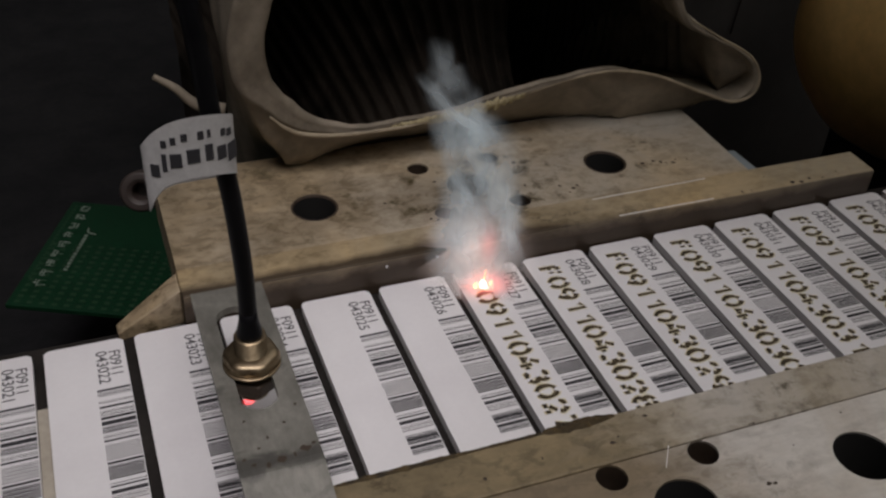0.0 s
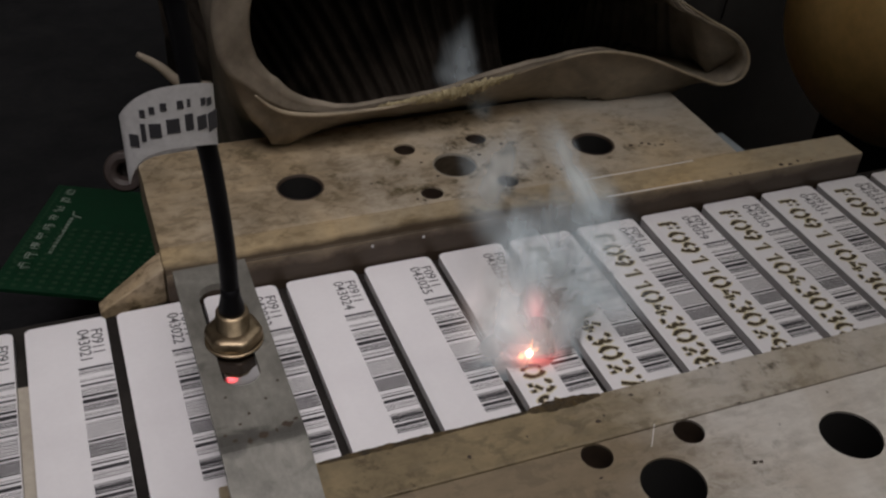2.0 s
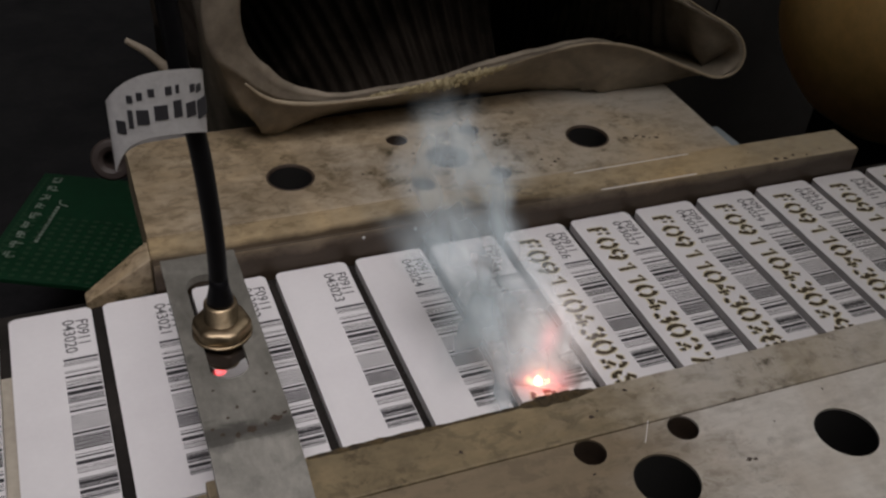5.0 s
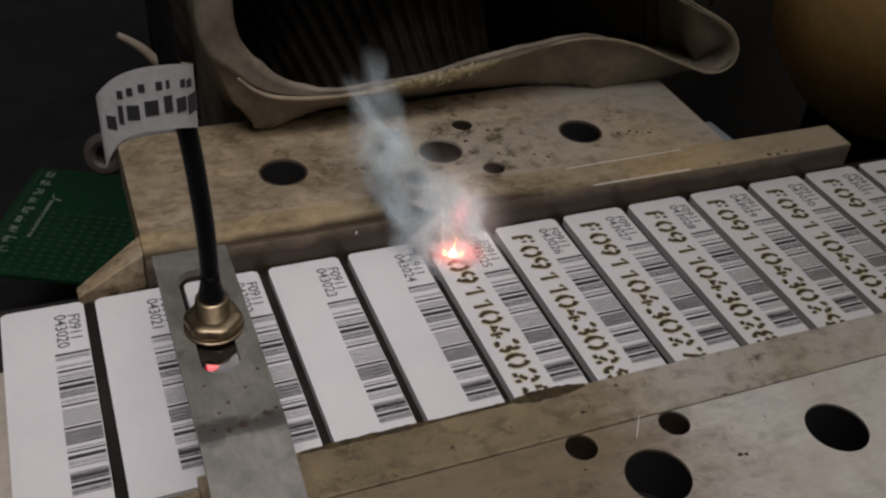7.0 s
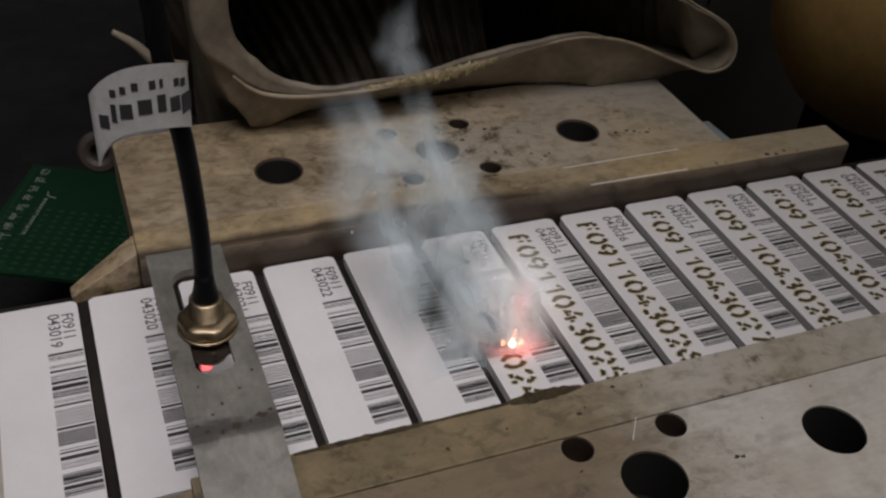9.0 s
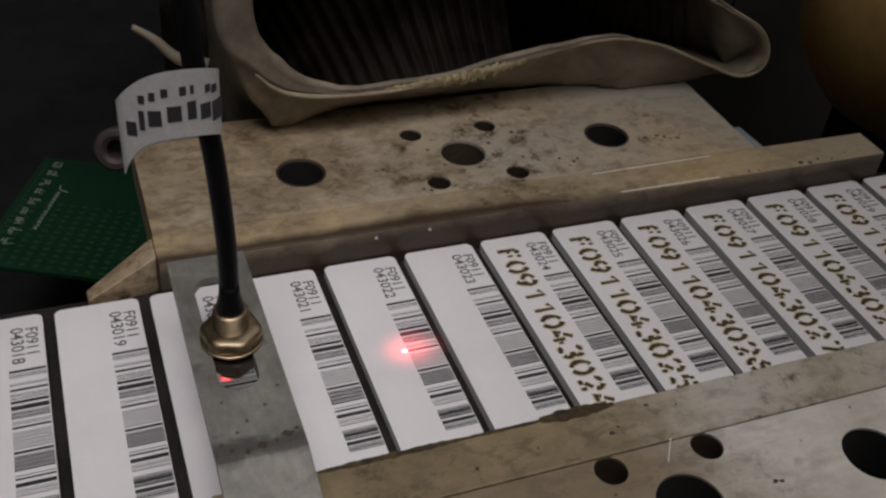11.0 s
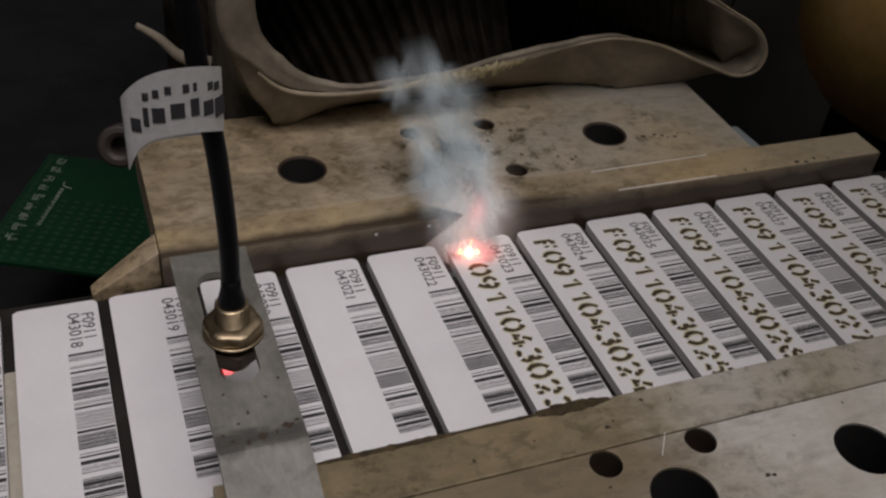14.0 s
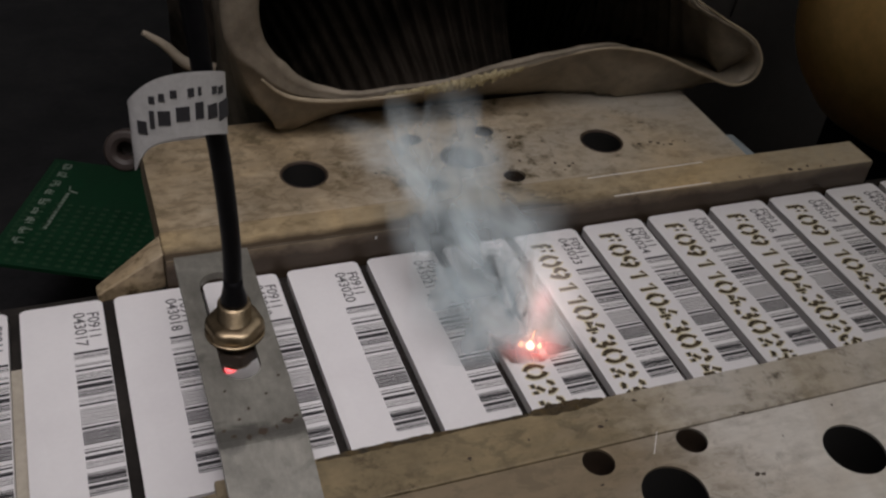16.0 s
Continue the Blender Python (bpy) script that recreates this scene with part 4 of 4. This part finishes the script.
def barcode_mesh():
    bm = bmesh.new()
    for v, thick in BAR_ROWS:
        box(9.25, 15.6, -v - thick / 2 - 0.05, -v + thick / 2 + 0.05, THICK - 0.02, THICK + 0.012, bm)
    for v0, v1, ink in FINE_ROWS:
        count = round((v1 - v0) / 0.42)
        for k in range(count):
            v = v0 + (k + 0.5) * (v1 - v0) / count
            half = 0.21 * ink * (0.75 + 0.5 * (k % 2))
            box(9.25, 15.6, -v - half, -v + half, THICK - 0.02, THICK + 0.012, bm)
    bmesh.ops.scale(bm, vec=(MM, MM, MM), verts=bm.verts)
    me = bpy.data.meshes.new("barcode")
    bm.to_mesh(me)
    bm.free()
    me.materials.append(INK)
    return me


def card_mesh():
    bm = prism(round_outline(WIDE, LONG, 1.1), -1.2, THICK)
    bmesh.ops.bevel(bm, geom=[e for e in bm.edges if all(v.co.z > 0.5 for v in e.verts)], offset=0.12, segments=2, affect="EDGES")
    bmesh.ops.scale(bm, vec=(MM, MM, MM), verts=bm.verts)
    me = bpy.data.meshes.new("card")
    bm.to_mesh(me)
    bm.free()
    me.materials.append(WHITE_CARD)
    return me


CARD, BARS = card_mesh(), barcode_mesh()
LABELS, CUT_FIGURES = {}, []
for number in range(14, 36):
    serial = "043%03d" % number
    cut = number >= 22
    tag = root("label_tag", "white plastic label with a barcode" + (" and burnt-in serial number" if cut else " and a blank half"), "label", "labels on the feeder")
    LABELS[number] = tag
    for name, me in (("card", CARD), ("barcode", BARS)):
        ob = new(name, me)
        ob.parent = tag
        if name == "barcode":
            ob["kind"] = "stuff"
    print_text("F0911", 3.2, 13.5, -3.4, THICK + 0.01, FAINT_INK, tag)
    print_text(serial, 3.2, 10.9, -3.1, THICK + 0.01, FAINT_INK, tag, 1.03)
    if cut:
        for i, char in enumerate("F0911" + serial):
            fig = new("engraved_figure", char_mesh(char, 1.0, "engraved_figure", CUT, THICK + 0.03))
            fig.parent = tag
            halo = new("scorch", char_mesh(char, 1.65, "scorch", SINGE, THICK + 0.008))
            halo.parent = fig
            fig.location = (2.5 * MM, -(FIGURE_TOP + FIGURE_STEP * i) * MM, 0)
            CUT_FIGURES.append((number, i, fig))

# ---- laser spot, flame and smoke ----
spot = root("laser_spot", "small red laser spot on the white label", "laser spot")
bm = bmesh.new()
bmesh.ops.create_icosphere(bm, subdivisions=2, radius=0.55)
bmesh.ops.scale(bm, vec=(1.2, 0.9, 0.4), verts=bm.verts)
part("glow", bm, SPOT_RED, spot, smooth=True)
# light spread in the card is painted as a glowing sheet
soft_sheet("halo", 8.2, 6.6, SPOT_HALO, spot, "glowing sheet for red light scattered in the card", at=(1.2, 0.3, 0.05))


def teardrop(r, h, n=20, lean=0.0):
    prof = [(r * math.sin(math.pi * min(1, 0.12 + 0.88 * i / 12) ** 0.5) + 0.03, h * i / 12) for i in range(13)]
    bm = lathe(prof, n)
    for v in bm.verts:
        v.co.x += lean * (v.co.z / h) ** 2
    return bm


TO_EYE = Vector((-0.31, -0.74, 0.6)).to_track_quat("Z", "Y").to_euler()
flame = root("burning_flame", "small white and orange flame on the label", "flame")
part("core", teardrop(0.75, 1.8, lean=-0.2), FLAME_CORE, flame, smooth=True)
part("streak", teardrop(0.1, 4.5, 10, lean=0.3), FLAME_EDGE, flame, "thin bright streak", smooth=True)
for dx, r, h in ((-1.9, 0.42, 1.5), (1.9, 0.36, 1.2)):
    part("tongue", moved(teardrop(r, h, lean=0.1 * dx), dx, 0.2), FLAME_EDGE, flame, smooth=True)
# glowing sheets stand in for flame light on card and smoke
soft_sheet("halo", 10, 9, FLAME_HALO, flame, "glowing sheet for pink light scattered in the card", at=(0, 0, 0.2))
soft_sheet("glow", 6, 6.5, FLAME_HALO, flame, "glowing sheet for pink light in the smoke", at=(0, -0.5, 3), turn=TO_EYE)
soft_sheet("smoke_glow", 16, 18, SMOKE_GLOW, flame, "glowing sheet that lightens the smoke round the flame", at=(-1, 4, 6), turn=TO_EYE)
soft_sheet("red_haze", 3.4, 6.5, RED_HAZE, flame, "glowing sheet for red light in the rising smoke", at=(0.8, 1, 11), turn=TO_EYE)

EYE_WAY = Vector((-0.24, -0.62, 0.75)).normalized()
RISE = Vector((0, 0.5, 0.866))


def wisp_mesh(seed, size):
    """A bent sheet of smoke, drawn out along its rise and soft at the rim."""
    rng = random.Random(seed)
    verts, faces, fade = [], [], []
    facing = EYE_WAY.to_track_quat("Z", "Y").to_matrix()
    turn = facing @ Euler((rng.uniform(-0.25, 0.25), rng.uniform(-0.2, 0.2), rng.uniform(-0.25, 0.25))).to_matrix()
    broad = seed % 3 != 2  # every third one is a thin strand
    r = size * (rng.uniform(9.5, 12.5) if broad else rng.uniform(7, 9))
    long = rng.uniform(1.1, 1.5) if broad else rng.uniform(1.6, 2.0)
    curl, bend = rng.uniform(-0.012, 0.012), rng.uniform(-0.012, 0.012)
    rings, seg = 9, 36
    verts.append((0, 0, 0))
    fade.append(1.0)
    for i in range(1, rings + 1):
        f = i / rings
        for k in range(seg):
            a = 2 * math.pi * k / seg
            rr = r * f * (1 + 0.22 * math.sin(2 * a + seed) + 0.16 * math.sin(3 * a + 2.3 * seed) + 0.09 * math.sin(7 * a + 1.7 * seed))
            x, y = rr * math.cos(a) / long ** 0.7, rr * math.sin(a) * long ** 0.6
            p = Vector((x + curl * y * y, y, bend * rr * rr))
            verts.append((turn @ p) * MM)
            fade.append((1 - f * f) ** 1.8)
    for k in range(seg):
        faces.append((0, 1 + k, 1 + (k + 1) % seg))
    for i in range(rings - 1):
        for k in range(seg):
            a, b = 1 + i * seg, 1 + (i + 1) * seg
            faces.append((a + k, b + k, b + (k + 1) % seg, a + (k + 1) % seg))
    me = bpy.data.meshes.new("smoke_wisp")
    me.from_pydata(verts, [], faces)
    me.attributes.new("fade", "FLOAT", "POINT").data.foreach_set("value", fade)
    for p in me.polygons:
        p.use_smooth = True
    me.materials.append(SMOKE)
    return me


WISPS = []
LIFE, SMOKE_FROM, SMOKE_SPAN, SMOKE_COUNT = 0.5, 1.0, 2.4, 124
WISP_MESHES = [wisp_mesh(s, 1.0) for s in range(12)] + [wisp_mesh(s, 0.74) for s in range(12)]  # the smoke is thinner towards a burn's end
for j in range(SMOKE_COUNT):
    w = new("smoke_wisp", WISP_MESHES[j % 12 + (12 if j > 0.62 * SMOKE_COUNT else 0)])
    WISPS.append(tagged(w, "thin wisp of pale grey smoke", "smoke", "smoke over the label"))

# the plume, burn by burn: seconds, then drift, rise and half width (mm) at each quarter of its length
PLUME_1 = [(0, 1.4, 14, 9, 1.9, 28, 5, -1.7, 41, 3.2, -12, 52, 2.5)]
PLUME_2 = [(1.3, -2, 12, 8, -2, 24, 7, -1, 36, 5, -1, 46, 4), (1.5, -3.7, 18, 10, -2.5, 36, 8.7, 0.5, 51, 6.5, -1, 64, 4.3), (2, 6, 11, 13.4, 10, 24, 11.6, 5, 40, 8.5, 0.6, 53, 3.4),
           (2.5, 0.7, 15, 10.8, -5, 30, 9.4, -8, 41, 8.7, -1.2, 54, 6.4), (3, 4.3, 9.4, 7.5, 8.2, 22, 9.9, 5.5, 37, 8.6, -5.9, 50, 4.8), (3.5, 3.2, 12, 7, 1.9, 27, 5.7, 0, 40, 3.7, -10, 48, 3)]
PLUME_3 = [(4.9, -6, 16, 10, -12, 34, 9, -12, 47, 7, -16, 60, 4), (5.7, -6, 13, 11, -14, 28, 11, -16, 40, 7, -18, 56, 4), (6.5, -8.7, 16, 9.6, -18, 27.5, 6.5, -18.5, 39, 4, -26.5, 54, 2.3),
           (7, -1.8, 9, 9, -12, 19, 4.3, -14.3, 34, 3, -23, 47, 2.4)]
PLUME_4 = [(8.5, -11.7, 17, 10.7, -19, 35, 9.3, -19.4, 47, 7.2, -23, 60, 4), (9.2, -8, 12, 12, -17, 28, 11, -18, 43, 7, -20, 60, 4), (10.4, -2, 10, 7, -5, 24, 6, -8, 37, 5, -13, 46, 3)]
PLUME_5 = [(12, -2.9, 17, 11.6, -12.7, 35, 11, -15, 47, 6, -20, 64, 3.4), (12.5, -7.5, 11, 12, -18.4, 28, 11.6, -20, 45, 6.2, -21, 62, 4.5), (13, 0.4, 13, 8.6, -9.6, 24, 13.4, -12.7, 34, 9.9, -13.8, 50, 3.8),
           (13.5, -1.5, 10, 7, -2.4, 24, 6.4, -3, 38, 4.6, -8, 50, 3.4), (14, 0.9, 10, 6.2, -2.4, 23, 6.7, -7.7, 36, 5.4, -13, 45, 3)]
PLUME_6 = [(15.5, -5.6, 20, 9.6, -16.8, 36, 15, -12.6, 51, 7.7, -9.5, 64, 5), (16, -7.3, 13, 9.6, -14, 31, 9.9, -19, 46, 7.5, -22, 58, 5.3)]
PLUMES = PLUME_1 + PLUME_2 + PLUME_3 + PLUME_4 + PLUME_5 + PLUME_6


def plume(t, u):
    """Drift, rise and half width of the plume at t, a share u of the way up."""
    times = [p[0] for p in PLUMES]
    out = []
    for c, foot in ((1, 0.0), (2, 0.5), (3, 7.0)):
        out.append(float(np.interp(u, (0, 0.25, 0.5, 0.75, 1), [foot] + [float(np.interp(t, times, [p[c + 3 * k] for p in PLUMES])) for k in range(4)])))
    return out


HOME = Vector((19.6, -28.4, THICK))


def burn_place(t):
    """Where the beam burns at t, or None between two labels."""
    for s in STARTS:
        if 1.05 <= t - s <= 3.42:
            return Vector((43.9 + 1.3 * math.sin(17 * t), min(-4.5, max(-47, -47 + 20.5 * (t - s - 1.3))), THICK))
    return None


def wisp_pose(j, t, u, place):
    """The pose of a wisp a share u of its way up the plume: it follows the plume's lean, and turns its edge as it thins out."""
    drift, rise, half = plume(t, u)
    ahead = plume(t, min(1, u + 0.12))
    side = 0.85 * math.sin(2.4 * j) * half
    deep = 3.0 * math.sin(3.7 * j + 1)
    p = place + Vector((drift + side, 0, 1)) + RISE * (rise + 3.5 * math.sin(5.1 * j)) - EYE_WAY * deep
    lean = math.atan2(-(ahead[0] - drift), max(2.0, ahead[1] - rise)) * min(1, 3 * u)
    sign = 1 if j % 2 else -1
    thin = Matrix.Rotation(sign * radians(6 + 75 * max(0, u - 0.45) ** 1.1), 4, RISE)
    return Matrix.Translation(p * MM) @ Matrix.Rotation(0.8 * lean + 0.2 * math.sin(j), 4, EYE_WAY) @ thin


def motions():
    times = [k / 10 for k in range(161)]
    stops = sorted({0.0, 16.0, *(s + d for s in STARTS for d in (-0.02, 0.0, 0.04, MOVE / 2, MOVE - 0.04, MOVE, MOVE + 0.02) if 0 < s + d < 16)})
    for number, tag in LABELS.items():
        walk(tag, [(t, pose(label_left(number, t) * MM, 0, 0)) for t in stops])
    for number, i, fig in CUT_FIGURES:
        if number > 27:
            continue
        at = STARTS[27 - number] + 1.3 + (47 - FIGURE_TOP - FIGURE_STEP * i - 1.5) / 20.5 + 0.08
        x, y = fig.location.x, fig.location.y
        if at <= 0:
            continue
        low, high = pose(x, y, -0.6 * MM), pose(x, y, 0)
        if at >= 15.9:
            walk(fig, [(0, low), (16, low)])
        else:
            walk(fig, [(0, low), (at - 0.04 if at > 0.05 else 0.01, low), (at + 0.03, high), (16, high)])
    rows, fire = [], []
    for t in times:
        p = burn_place(t)
        rows.append((t, Matrix.Translation((p if p else HOME) * MM)))
        q = p if p else Vector((44, -30, -45))
        fire.append((t, Matrix.Translation(q * MM) @ pose(0, 0, 0, 0, 0, 22 * math.sin(9.7 * t))))
    walk(spot, rows)
    walk(flame, fire)
    back = Vector((70, 150, -50))
    for j, w in enumerate(WISPS):
        rows = []
        for s in STARTS:
            since = SMOKE_SPAN * (j / SMOKE_COUNT) ** 1.4  # most smoke comes at first
            tb = s + SMOKE_FROM + since
            start = burn_place(max(tb, s + 1.06)) or burn_place(s + 3.4)
            rows += [(tb - 0.5, Matrix.Translation(back * MM)), (tb - 0.25, Matrix.Translation(Vector((44, -27, -70)) * MM)), (tb - 0.06, Matrix.Translation(Vector((start.x, start.y + 4, -26)) * MM))]
            life = max(0.16, min(LIFE, 0.2 + 0.5 * since, s + 3.56 - tb))  # the plume shoots up at first, and breaks off when the burn ends
            for k in range(9):
                t = tb + life * k / 8
                place = burn_place(t) or (burn_place(s + 3.4) if t - s > 2 else burn_place(s + 1.06))
                rows.append((t, wisp_pose(j, t, 0.77 * (k / 8) ** 1.1, place)))
            rows += [(tb + life + 0.02, pose(0.075, 0.125, 0.0)), (tb + life + 0.12, Matrix.Translation(back * MM))]
        rows.sort(key=lambda r: r[0])
        ends = []
        for t in (0.0, 16.0):
            before, after = max((r for r in rows if r[0] <= t), key=lambda r: r[0], default=rows[0]), min((r for r in rows if r[0] >= t), key=lambda r: r[0], default=rows[-1])
            f = (t - before[0]) / max(1e-6, after[0] - before[0])
            ends.append((t, before[1].lerp(after[1], min(1, max(0, f)))))
        walk(w, [ends[0], *(r for r in rows if 0.02 < r[0] < 15.98), ends[1]])


motions()
